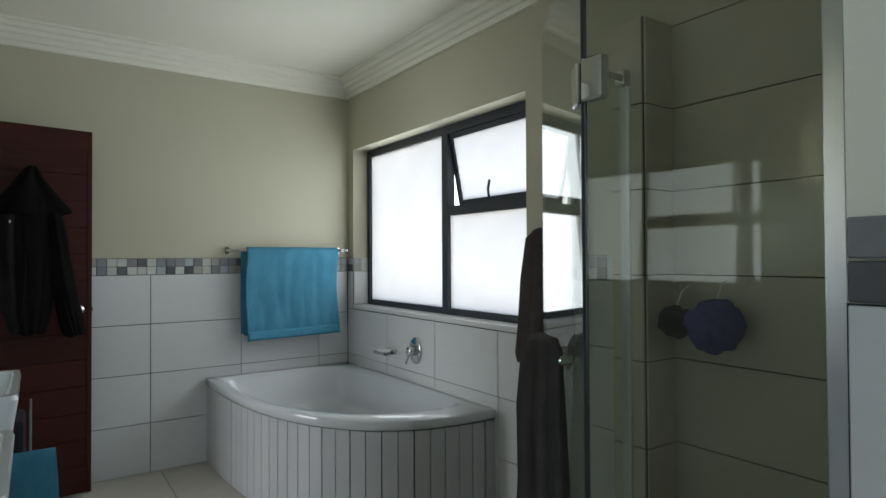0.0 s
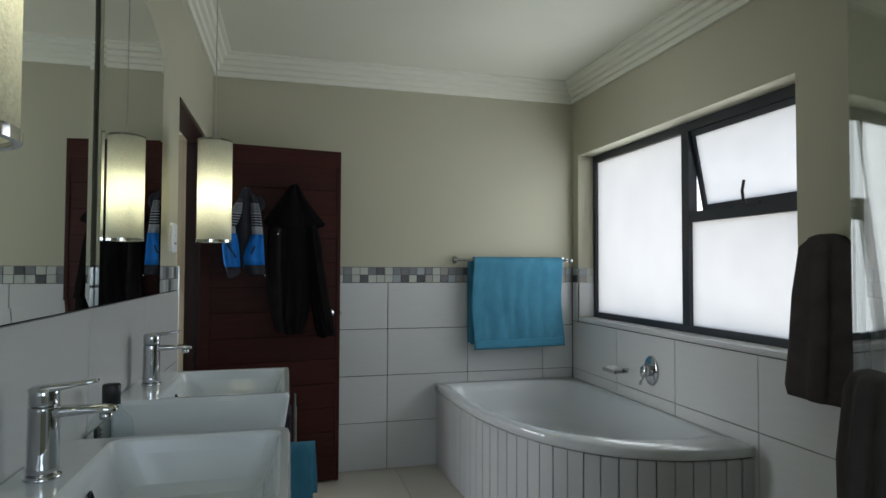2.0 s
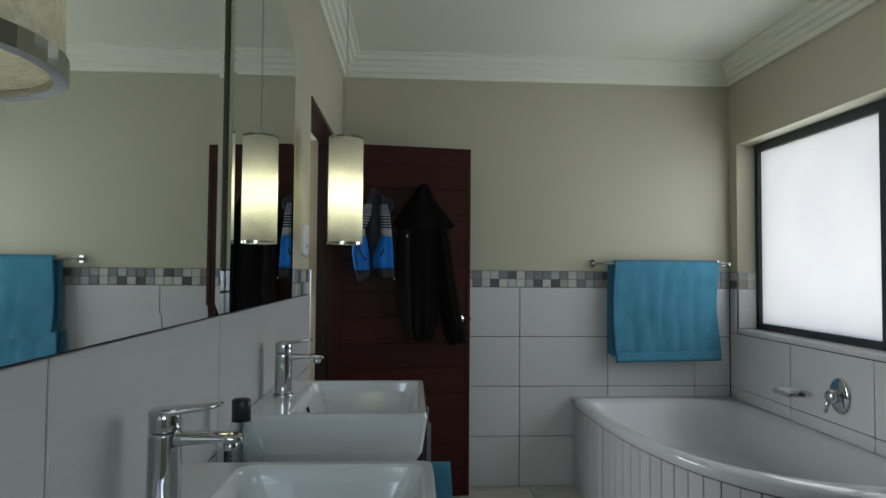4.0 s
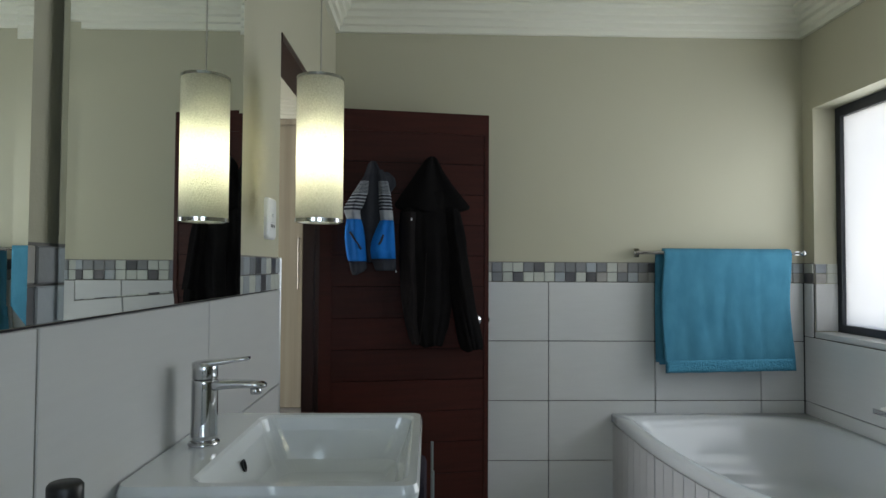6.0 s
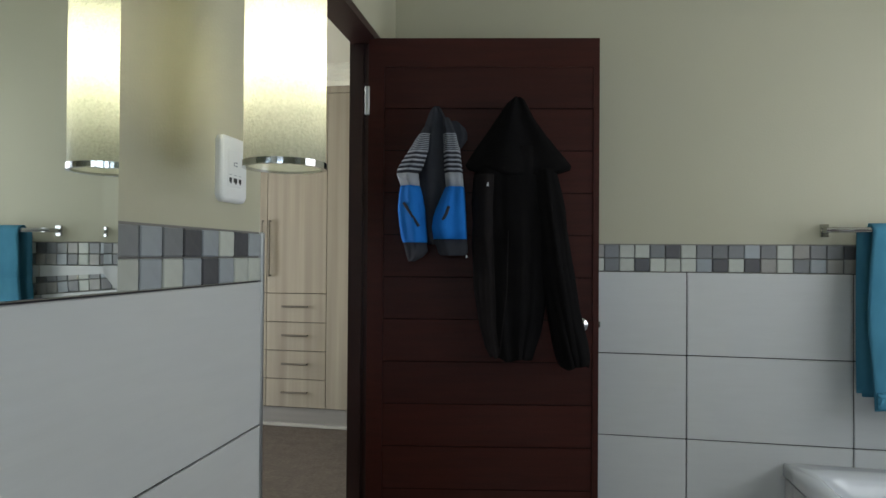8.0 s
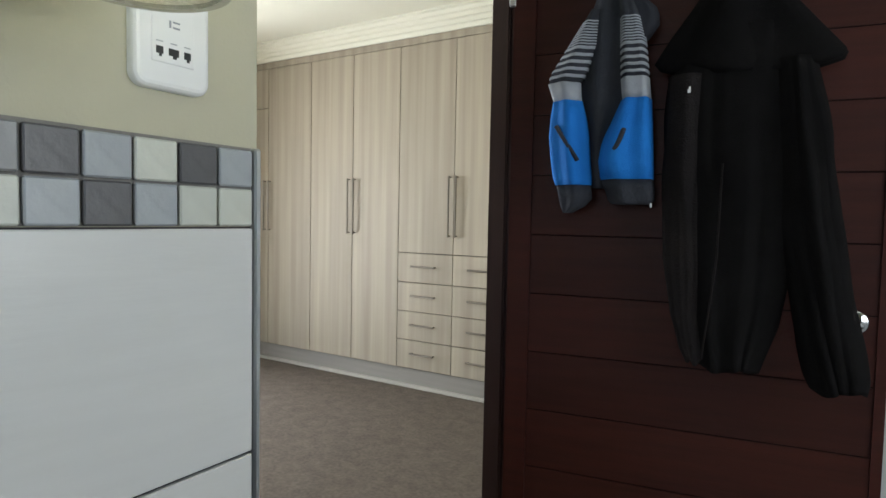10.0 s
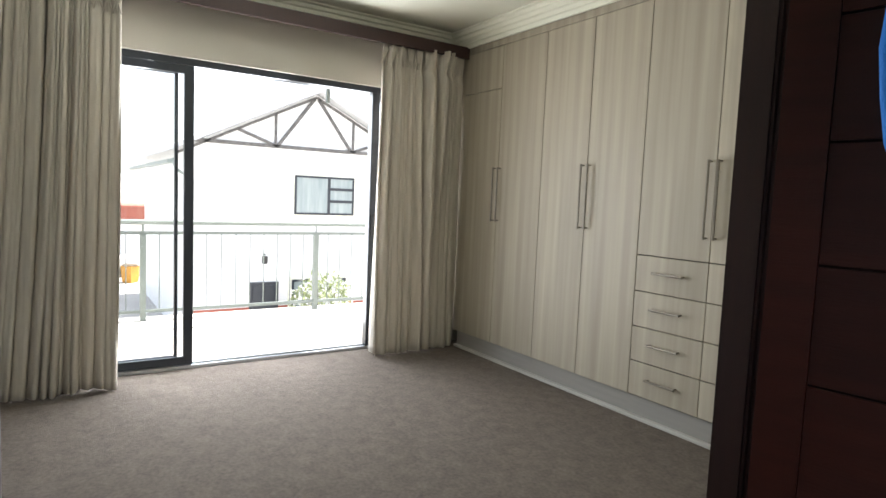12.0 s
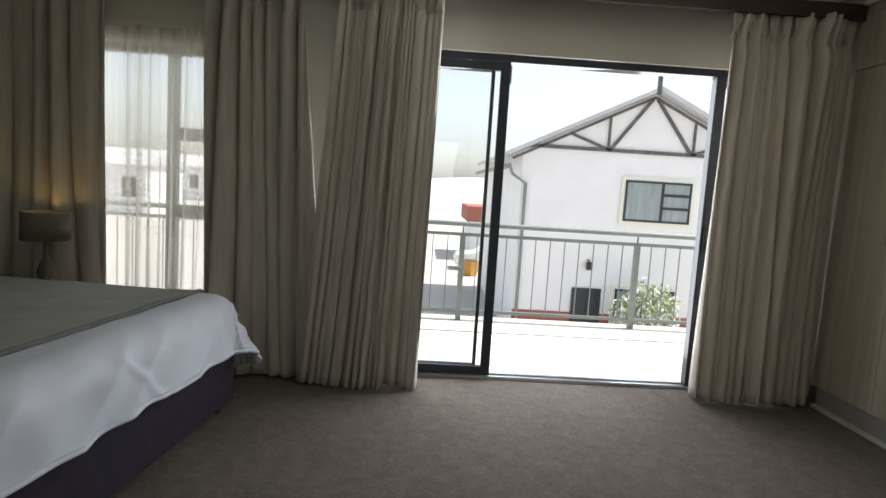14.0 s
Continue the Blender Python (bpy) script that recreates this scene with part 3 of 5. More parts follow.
def hung(w0, w1, down, back, r, seed, drop=0.0):
    def f(u, v):
        s = v * (down + back + .05)
        x = (u - .5) * (w0 + (w1 - w0) * abs(v - .25))
        n = noise.noise(Vector((x * 6 + seed, s * 1.5, 0))) * .012 + .004 * math.sin(u * 23 + seed + 2 * v)
        if s < back:
            y, z = r + .004 + abs(n) * .3, -(back - s)
        elif s < back + .05:
            a = (s - back) / .05 * math.pi
            y, z = r * math.cos(a), r * math.sin(a)
        else:
            d = s - back - .05
            y, z = -r - .004 - abs(n) * (0.3 + d * 2) - d * .02, -d - drop * (u - .5) * d
        return (x + .01 * math.sin(s * 9 + seed), y, z)
    return f


part("bar_knob", lathe([(0, -.016), (.010, -.013), (.0155, -.004), (.0155, .004), (.010, .013), (0, .016)], .435, -.082, 20), CHROME, rail, smooth=True)
part("cloth", sheet(hung(.635, .655, .585, .56, .016, 3.1, -.02), 60, 70, .007), BLUETOW, tow, smooth=True)
part("back_fold", sheet(lambda u, v: (-.345 + u * .3, .012 + .006 * math.sin(u * 9 + v * 3), .0 - v * .545), 10, 24, .006), BLUETOW, tow, smooth=True)
part("hem_band", sheet(lambda u, v: (-.318 + u * .625 + .006, -.046 - .006 * noise.noise(Vector((u * 7, v * 2, 5))), -.525 - v * .056 + .012 * (u - .5)), 50, 4, .006), TOWHEM, tow, "rough woven border band", True)


# basins, taps, pendant lamps, mirrors
def basin(yc, W=.455):
    th = thing("wash_basin", "white rectangular ceramic wash basin with straight sides", "basin", pose(0.012, yc, 0.776), "basins on the vanity")
    D, H = .458, .168
    bm = bmesh.new()

    def rect(x0, x1, y0, y1, z, r):
        out = []
        for cx, cy, a0 in ((x1 - r, y1 - r, 0), (x0 + r, y1 - r, 90), (x0 + r, y0 + r, 180), (x1 - r, y0 + r, 270)):
            for k in range(7):
                a = radians(a0 + 15 * k)
                out.append(bm.verts.new((cx + r * math.cos(a), cy + r * math.sin(a), z)))
        return out
    h = W / 2
    rings = [rect(0, D - .05, -h + .03, h - .03, 0, .02), rect(0, D - .012, -h, h, .07, .02), rect(0, D, -h, h, H - .012, .02), rect(.004, D - .004, -h + .004, h - .004, H, .02),
             rect(.104, D - .018, -h + .020, h - .020, H, .03), rect(.109, D - .023, -h + .025, h - .025, H - .005, .03), rect(.116, D - .030, -h + .030, h - .030, H - .03, .033), rect(.142, D - .052, -h + .048, h - .048, .080, .036), rect(.165, D - .075, -h + .07, h - .07, .060, .034), rect(.20, D - .11, -h + .11, h - .11, .054, .03)]
    for a, b in zip(rings, rings[1:]):
        for i in range(len(a)):
            j = (i + 1) % len(a)
            bm.faces.new((a[i], a[j], b[j], b[i]))
    bm.faces.new(rings[0][::-1])
    bm.faces.new(rings[-1])
    part("bowl", bm, CERAM, th, smooth=False)
    bm = lathe([(0, 0), (.011, 0), (.0125, .004), (.009, .004), (.008, -.004), (0, -.004)], 0, 0, 18)
    bm.transform(pose(.124, .005, H - .045, 0, 76, 0) @ Matrix.Diagonal((1.0, .7, 1, 1)))
    part("overflow_ring", bm, BLACKP, th)
    part("waste", lathe([(0, .062), (.028, .062), (.03, .057)], .28, 0, 20), CHROME, th)
    return th


def blade(secs, n=20, power=3.5):
    """A solid along x from rounded sections (x, middle z, half width in y, half height)."""
    bm = bmesh.new()
    rings = []
    for x, zc, hw, hh in secs:
        ring = []
        for k in range(n):
            c, q = math.cos(2 * math.pi * k / n), math.sin(2 * math.pi * k / n)
            ring.append(bm.verts.new((x, math.copysign(abs(c) ** (2 / power), c) * hw, zc + math.copysign(abs(q) ** (2 / power), q) * hh)))
        rings.append(ring)
    for p, q in zip(rings, rings[1:]):
        for k in range(n):
            bm.faces.new((p[k], p[(k + 1) % n], q[(k + 1) % n], q[k]))
    bm.faces.new(rings[0][::-1])
    bm.faces.new(rings[-1])
    return bm


def basin_tap(yc):
    th = thing("basin_mixer", "chrome single lever basin mixer", "tap", pose(.068, yc + .002, .944), "mixers of the basins")
    part("base_ring", lathe([(0, 0), (.0275, 0), (.0285, .003), (.027, .006), (.0245, .008), (0, .008)], 0, 0, 32), CHROME, th, smooth=True)
    part("body", lathe([(0, .007), (.0245, .007), (.0240, .02), (.0236, .07), (.0234, .10), (.0234, .117), (.0228, .1195), (0, .12)], 0, 0, 32), CHROME, th, smooth=True)
    part("collar", lathe([(0, .119), (.0185, .119), (.0185, .1225), (0, .1225)], 0, 0, 28), BLACKP, th)
    part("head", lathe([(0, .122), (.0222, .122), (.0230, .124), (.0228, .144), (.0210, .150), (.012, .152), (0, .152)], 0, 0, 32), CHROME, th, smooth=True)
    part("spout", blade([(.004, .108, .016, .011), (.03, .110, .0165, .009), (.06, .111, .017, .0072), (.09, .111, .0168, .0062), (.104, .110, .015, .0055), (.111, .109, .0105, .0042), (.113, .1085, .006, .003)]), CHROME, th, smooth=True)
    part("aerator", lathe([(0, .093), (.0095, .093), (.0105, .095), (.0105, .106), (0, .106)], .094, 0, 20), CHROME, th, smooth=True)
    part("lever", blade([(-.0215, .147, .010, .004), (-.016, .1475, .0160, .0062), (.0, .148, .0185, .0072), (.02, .1505, .0165, .0062), (.05, .1545, .0140, .0042), (.074, .158, .0120, .0034), (.081, .1588, .009, .0026)]), CHROME, th, smooth=True)
    return th


for yc in (1.412, 2.225):
    basin(yc)
    basin_tap(yc - .012)
vanity = thing("vanity_counter", "white vanity counter under the two basins", "counter")
part("top", box(.012, .42, 1.12, 2.43, .741, .775, .004), CERAM, vanity)
part("bracket", box(.012, .38, 1.16, 1.20, .59, .740), PLASTIC, vanity)
part("bracket", box(.012, .38, 2.34, 2.38, .59, .740), PLASTIC, vanity)


def shade_material():
    m = mat("textured_glass_shade", (0.94, 0.95, 0.87), 0.2, col2=(0.78, 0.79, 0.71), scale=210, mix=0.4, bump=2.2, bscale=230, coat=.2)
    nt = m.node_tree
    b = nt.nodes["Principled BSDF"]
    t = nt.nodes.new("ShaderNodeBsdfTranslucent")
    nt.links.new(b.inputs["Base Color"].links[0].from_socket, t.inputs[0])
    mx = nt.nodes.new("ShaderNodeMixShader")
    mx.inputs[0].default_value = .58
    nt.links.new(b.outputs[0], mx.inputs[1])
    nt.links.new(t.outputs[0], mx.inputs[2])
    nt.links.new(mx.outputs[0], nt.nodes["Material Output"].inputs[0])
    return m


SHADE = shade_material()
BULB = glow("lit_bulb", (1.0, 0.95, 0.74), 9.0)
# extra glow for the ends of the pendant shades, not a visible lamp part
INNER = glow("shade_end_glow", (1.0, 0.97, 0.80), 1.3)


def pendant(x, y):
    th = thing("pendant_lamp", "lit cylindrical pendant lamp with crackled cream glass and chrome rims", "pendant lamp", pose(x, y, 0), "pendant lamps of the vanity")
    z0, z1, r = 1.394, 1.795, .0645
    part("shade", lathe([(r, z0 + .009), (r, z1 - .006), (r - .003, z1 - .006), (r - .003, z0 + .009)], 0, 0, 48), SHADE, th, smooth=True)
    part("lower_rim", lathe([(r + .002, z0), (r + .002, z0 + .010), (r - .005, z0 + .010), (r - .005, z0), (r + .002, z0)], 0, 0, 48), CHROME, th, smooth=False)
    part("diffuser", lathe([(0, z0 + .004), (r - .0055, z0 + .004), (r - .0055, z0 + .007), (0, z0 + .007)], 0, 0, 40), SHADE, th)
    part("upper_rim", lathe([(0, z1 + .002), (r + .001, z1 + .002), (r + .001, z1 - .006), (0, z1 - .006)], 0, 0, 48), CHROME, th)
    part("cord", tube([(0, 0, z1), (0, 0, CEIL - .02)], .0022, 8), STEEL, th)
    part("ceiling_cup", lathe([(0, CEIL - .03), (.03, CEIL - .028), (.045, CEIL - .001), (0, CEIL - .001)], 0, 0, 28), CHROME, th, smooth=True)
    part("bulb", lathe([(0, 1.518), (.018, 1.527), (.023, 1.56), (.022, 1.62), (.014, 1.665), (0, 1.672)], 0, 0, 18), BULB, th, smooth=True)
    # added glowing tubes above and below the bulb brighten the shade's ends
    for za, zb in ((1.675, z1 - .015), (z0 + .03, 1.515)):
        part("fill_glow_tube", lathe([(0, za), (.018, za + .005), (.018, zb - .005), (0, zb)], 0, 0, 20), INNER, th, "added glowing tube to brighten the shade ends", True)
    part("lamp_holder", lathe([(0, z1 - .014), (.014, z1 - .014), (.014, z1 - .007), (0, z1 - .007)], 0, 0, 16), STEEL, th)
    return th


def wall_mirror(y0, y1):
    th = thing("wall_mirror", "frameless mirror with polished edges and a shallow arched top", "mirror", pose(0.012, (y0 + y1) / 2, 0), "mirrors over the basins")
    w, z0, zs, rise = (y1 - y0) / 2, 1.204, 2.045, .085

    def outline(inset):
        o = [(-w + inset, z0 + inset), (w - inset, z0 + inset)]
        for k in range(25):
            u = 1 - 2 * k / 24
            o.append((u * (w - inset), zs + rise * (1 - u * u) - inset))
        return o
    bm = bmesh.new()
    lay = []
    for inset, x in ((0, 0.0), (0, .0083), (.025, .0073)):
        lay.append([bm.verts.new((x, y, z)) for y, z in outline(inset)])
    for a, b in zip(lay, lay[1:]):
        for i in range(len(a)):
            j = (i + 1) % len(a)
            bm.faces.new((a[i], a[j], b[j], b[i]))
    bm.faces.new(lay[0][::-1])
    bm.faces.new(lay[-1])
    part("glass", bm, MIRROR, th)
    return th


pendant(.178, 2.746)
pendant(.195, .775)
wall_mirror(1.03, 1.79)
wall_mirror(1.86, 2.566)

# shaver socket
sock = thing("shaver_socket", "white rounded shaver socket plate on the painted wall", "wall socket", pose(0, 2.884, 1.415))


def rounded_plate(w, h, r, rows):
    """A plate with round corners: layers of (inset, height off the wall)."""
    bm = bmesh.new()
    lays = []
    for inset, x in rows:
        q = max(r - inset, .001)
        ring = []
        for k in range(32):
            a = 2 * math.pi * (k + .5) / 32
            ring.append(bm.verts.new((x, math.copysign(w / 2 - r, math.cos(a)) + q * math.cos(a), math.copysign(h / 2 - r, math.sin(a)) + q * math.sin(a))))
        lays.append(ring)
    for a, b in zip(lays, lays[1:]):
        for i in range(32):
            bm.faces.new((a[i], a[(i + 1) % 32], b[(i + 1) % 32], b[i]))
    bm.faces.new(lays[-1])
    return bm


part("plate", rounded_plate(.094, .124, .016, ((0, 0), (0, .008), (.001, .0105), (.0035, .0128), (.007, .0138))), PLASTIC, sock)
part("insert", box(.012, .0148, -.028, .025, -.034, .036, .0012), PLASTIC, sock)
for y, w in ((-.0185, .0085), (-.0015, .0125), (.0155, .0085)):
    part("slot", boxes((.0145, .0152, y - w / 2, y + w / 2, -.0245, -.0165), (.0145, .0153, y - w * .1, y + w * .28, -.0275, -.0235)), BLACKP, sock)
    part("print", box(.0147, .0151, y - .004, y + .004, -.0115, -.0105), GREYCLOTH, sock)
part("print", boxes((.0147, .0151, -.007, -.0045, .006, .014), (.0147, .0151, -.0025, .006, .006, .008), (.0147, .0151, -.0025, .006, .012, .014)), GREYCLOTH, sock)

# bottle, brush and toothpaste between the basins
bot = thing("mouthwash_bottle", "clear mouthwash bottle with a black cap and white label", "bottle", pose(.072, 1.785, .772) @ Matrix.Diagonal((1.3, 1.1, 1.12, 1)))
LIQ = glass("bottle_plastic", .03, (.94, .975, .98))
part("body", loft([(0, 0, z, rx, ry, 0, 1, 0) for z, rx, ry in ((0, .034, .022), (.006, .038, .026), (.13, .038, .026), (.155, .034, .024), (.175, .018, .017), (.19, .015, .015))], 24), LIQ, bot, smooth=True)
part("cap", lathe([(0, .188), (.0150, .188), (.0150, .226), (.013, .229), (0, .229)], 0, 0, 24), BLACKP, bot, "black screw cap", smooth=True)
part("label", sheet(lambda u, v: (.0385 * math.cos(-2.6 + u * 2.0), .0265 * math.sin(-2.6 + u * 2.0), .03 + v * .075), 14, 1, .0006), PLASTIC, bot, "white printed label")
for k in range(4):
    part("label_print", sheet(lambda u, v: (.0392 * math.cos(-2.4 + u * (1.5 - .2 * k)), .0272 * math.sin(-2.4 + u * (1.5 - .2 * k)), .093 - k * .013 + v * .006), 10, 1, .0004), BLUECLOTH, bot)
hair = thing("hair_brush", "black plastic comb standing against the tiles", "comb", pose(.03, 1.82, .772))
part("spine", box(0, .008, -.014, .014, 0, .15, .003), BLACKP, hair)
for k in range(12):
    part("tooth", box(.001, .006, .014, .034, .03 + k * .0095, .0335 + k * .0095), BLACKP, hair)
tp = thing("toothpaste_tube", "white toothpaste tube with a blue cap", "toothpaste", pose(.20, 1.80, .787, 0, 0, 40))
part("tube", loft([(0, 0, z, rx, ry, 0, 1, 0) for z, rx, ry in ((0, .014, .014), (.05, .018, .012), (.12, .021, .003))], 18), PLASTIC, tp, smooth=True).matrix_basis = pose(0, 0, 0, 0, -90, 0)
part("cap", lathe([(0, -.03), (.012, -.03), (.013, 0), (0, 0)], 0, 0, 16), BLUECLOTH, tp, "blue cap").matrix_basis = pose(0, 0, 0, 0, -90, 0)

# laundry hamper beyond the basins, small towel over its rail
ham = thing("laundry_hamper", "dark fabric laundry hamper in a tubular steel frame", "hamper", pose(.29, 2.66, 0))
part("bag", box(-.19, .19, -.10, .12, .10, .755, .02, 2), BEDBASE, ham)
for x in (-.205, .205):
    for y in (-.11, .13):
        part("leg", tube([(x, y, 0.0), (x, y, .78)], .0038, 8), RAILM, ham)
part("rail", tube([(-.205, -.13, .632), (.235, -.13, .632)], .005, 10), RAILM, ham)
ht = thing("hand_towel", "small turquoise hand towel over the hamper rail", "towel", pose(.445, 2.53, .639))
part("cloth", sheet(hung(.24, .25, .23, .18, .011, 7.7), 20, 34, .006), BLUETOW, ht, smooth=True)

# shower: nib wall, entry wall, glass, fittings
struct("wall_shower_entry", box(1.265, XR, -.35, .40, -.1, CEIL), WHITE, "white painted wall end beside the shower", "wall")
struct("shower_nib", box(2.25, XR, 1.405, 1.54, -.1, 2.135), SHTILE, "tiled half wall at the shower corner", "wall")
shower = thing("shower_screen", "frameless glass shower screen with chrome hinges", "shower screen")


def pane(name, a, b, z0, z1, th=.008):
    a, b = Vector((*a, 0)), Vector((*b, 0))
    n = (b - a).normalized().cross(Vector((0, 0, 1))) * th / 2
    bm = bmesh.new()
    v = [bm.verts.new((p.x, p.y, z)) for z in (z0, z1) for p in (a - n, b - n, b + n, a + n)]
    for f in ((0, 1, 2, 3), (7, 6, 5, 4), (0, 4, 5, 1), (1, 5, 6, 2), (2, 6, 7, 3), (3, 7, 4, 0)):
        bm.faces.new([v[i] for i in f])
    return bm


P0, P1, P2, P3 = (1.281, .405), (1.266, .785), (1.672, 1.305), (2.247, 1.475)
part("fixed_pane", pane("p", P0, P1, .06, 1.90), SHGLASS, shower)
sdoor = part("door_pane", pane("p", (1.267, .795), P2, .065, 1.90), SHGLASS, shower)
part("fixed_pane", pane("p", (1.68, 1.309), P3, .06, 1.90), SHGLASS, shower)
part("wall_channel", box(1.268, 1.302, .40, .425, .02, 2.02, .002), ALU, shower)
part("wall_channel", box(2.235, 2.25, 1.455, 1.495, .02, 1.92, .002), ALU, shower)
part("door_seal", tube([(1.264, .79, .065), (1.264, .79, 1.90)], .005, 8), BLACKP, shower)
part("sill", boxes((1.25, 1.30, .40, .78, 0, .055)), FTILE, shower)
for z in (1.59, .30):
    hg = part("hinge", boxes((1.252, 1.276, .745, .788, z - .036, z + .036, .003)), CHROME, shower, "chrome glass hinge")
    bm = box(-.012, .012, .006, .048, -.036, .036, .003)
    bm.transform(pose(1.264, .79, z, 0, 0, -36.5))
    part("hinge_plate", bm, CHROME, hg)
part("clamp", boxes((2.20, 2.252, 1.45, 1.49, 1.90, 1.955, .004), (2.12, 2.21, 1.452, 1.468, 1.915, 1.935, .003)), CHROME, shower)
dv = Vector((.595, .804, 0))
nv = Vector((-.804, .595, 0))
hb = Vector((1.395, .955, 0))
part("door_handle", tube([hb + dv * s + nv * o + Vector((0, 0, z)) for s, o, z in ((-.035, .004, 1.09), (-.035, .035, 1.09), (-.025, .048, 1.09), (.0, .052, 1.09), (.06, .052, 1.09), (.085, .048, 1.09), (.095, .035, 1.09), (.095, .004, 1.09))], .010, 12), CHROME, shower, smooth=True)
# brown towels: one on the door handle, one on a wall hook
t2 = thing("brown_towel", "dark brown terry towel hung over the shower door handle", "towel", Matrix.Translation(hb + dv * .03 + nv * .05) @ pose(0, 0, 0, 0, 0, 53.5))
part("cloth", loft([(0, 0, 1.132, .05, .012, 0, 7, 0), (0, 0, 1.125, .075, .03, .12, 7, 0), (0, 0, 1.10, .085, .036, .2, 7, .3), (0, .004, .98, .09, .040, .3, 7, .5), (0, 0, .82, .093, .042, .34, 7, .9), (0, .006, .66, .092, .044, .34, 7, 1.3), (0, 0, .52, .09, .044, .34, 7, 1.5), (0, .004, .42, .088, .042, .34, 7, 1.9), (0, 0, .40, .07, .03, .3, 7, 1.9)], 64), BROWNTOW, t2, smooth=True)
hook = thing("wall_hook", "chrome wall hook beside the window", "hook", pose(XR, 2.02, 1.40))
part("stem", tube([(0, 0, 0), (-.05, 0, 0), (-.06, 0, .015)], .007, 10), CHROME, hook)
t1 = thing("brown_towel", "dark brown terry towel hanging from a wall hook", "towel", pose(XR - .075, 1.992, 0) @ Matrix.Diagonal((1, 1.25, 1, 1)))
part("cloth", loft([(0, 0, 1.425, .015, .03, 0, 5, 0), (0, 0, 1.415, .03, .055, .1, 5, 0), (0, 0, 1.38, .045, .08, .2, 6, .3), (0, .0, 1.20, .055, .095, .3, 6, .5), (0, .0, 1.0, .06, .105, .3, 6, .8), (0, .01, .86, .06, .11, .3, 6, 1), (0, .015, .82, .05, .10, .3, 6, 1)], 60), BROWNTOW, t1, smooth=True)
def sponge(y, z, r, material, label):
    th = thing("bath_sponge", label, "sponge", pose(XR - .10, y, z))
    bm = bmesh.new()
    bmesh.ops.create_icosphere(bm, subdivisions=4, radius=r)
    for v in bm.verts:
        v.co *= 1 + .22 * noise.noise(v.co * 40) + .1 * noise.noise(v.co * 90)
    part("net", bm, material, th, smooth=True)
    part("loop", tube([(0, 0, r * .8), (.04, 0, r + .05), (.085, 0, r + .07)], .003, 6), PLASTIC, th)


sponge(1.19, 1.07, .085, mat("violet_net", (.06, .055, .26), .8, col2=(.035, .035, .16), scale=60), "purple blue net bath sponge hanging in the shower")
sponge(1.335, 1.07, .055, mat("dark_net", (.03, .027, .025), .9, col2=(.015, .014, .013), scale=60), "dark net bath sponge hanging in the shower")

# wall door, open, with the clothes on it
DA = math.degrees(math.atan2(.120, .786))
door = thing("door_2", "dark mahogany boarded door standing open", "door", pose(-.018, 3.828, 0, 0, 0, DA), kind="structure")
DWD, DHT = .798, 2.008
# near-black core colour stands for the shade in the grooves between boards
part("core", box(0.004, DWD - .004, .006, .036, .012, DHT - .004), mat("groove_shade", (0.010, 0.004, 0.0035), 0.8, spec=0.1), door)
part("stile", box(0, .055, 0, .04, .01, DHT), DARKWOOD, door)
part("stile", box(DWD - .02, DWD, 0, .04, .01, DHT), DARKWOOD, door)
part("rail", box(.055, DWD - .02, 0, .04, DHT - .10, DHT), DARKWOOD, door)
nb = 13
bh = (DHT - .11) / nb
for k in range(nb):
    piece("board", DWD - .0755, .016, bh - .0032, (.055 + (DWD - .075) / 2, .011 + (.0006 * (k % 3)), .012 + (k + .5) * bh), DARKWOOD, door, .0006)
def rose(z):
    bm = lathe([(0, 0), (.026, 0), (.026, .006), (.022, .010), (0, .0105)], 0, 0, 28)
    bm.transform(pose(DWD - .062, 0, z, 90, 0, 0))
    return bm


handle = part("lever_handle", rose(1.02), CHROME, door, "chrome lever handle", True)
part("lever", tube([(DWD - .062, 0, 1.02), (DWD - .062, -.042, 1.02), (DWD - .075, -.05, 1.02), (DWD - .165, -.05, 1.018)], .0085, 12), CHROME, handle, smooth=True)
part("key_rose", rose(.945), CHROME, handle, smooth=True)
part("latch", box(DWD - .001, DWD + .008, .012, .026, 1.01, 1.03), CHROME, handle)
for z in (1.79, .22):
    part("hinge", boxes((-.012, .004, -.006, .006, z - .05, z + .05, .002)), ALU, door)
for x in (.23, .50):
    hk = thing("coat_hook", "small chrome coat hook screwed to the door", "hook", door.matrix_world @ pose(x, 0, 1.745))
    part("peg", tube([(0, 0, 0), (0, -.03, -.008), (0, -.045, .012)], .005, 8), CHROME, hk)


def lobe(name, rows, material, parent, n=30, label=""):
    return part(name, loft([(x, y, z, rx, ry, f, 5, x * 20 + z * 3) for x, y, z, rx, ry, f in rows], n), material, parent, label, True)


DM = door.matrix_world
jk = thing("zip_jacket", "blue and charcoal zip jacket with striped sleeves hanging on the door", "jacket", DM @ pose(.238, -.045, 1.25 * .09) @ Matrix.Diagonal((1, 1, .91, 1)))


def span(rows, y, ry, fold=.12):
    """Sections from rows of (z, left, right)."""
    return [((a + b) / 2, y, z, (b - a) / 2, ry * (.55 + .45 * min(1, (b - a) / .08)), fold) for z, a, b in rows]


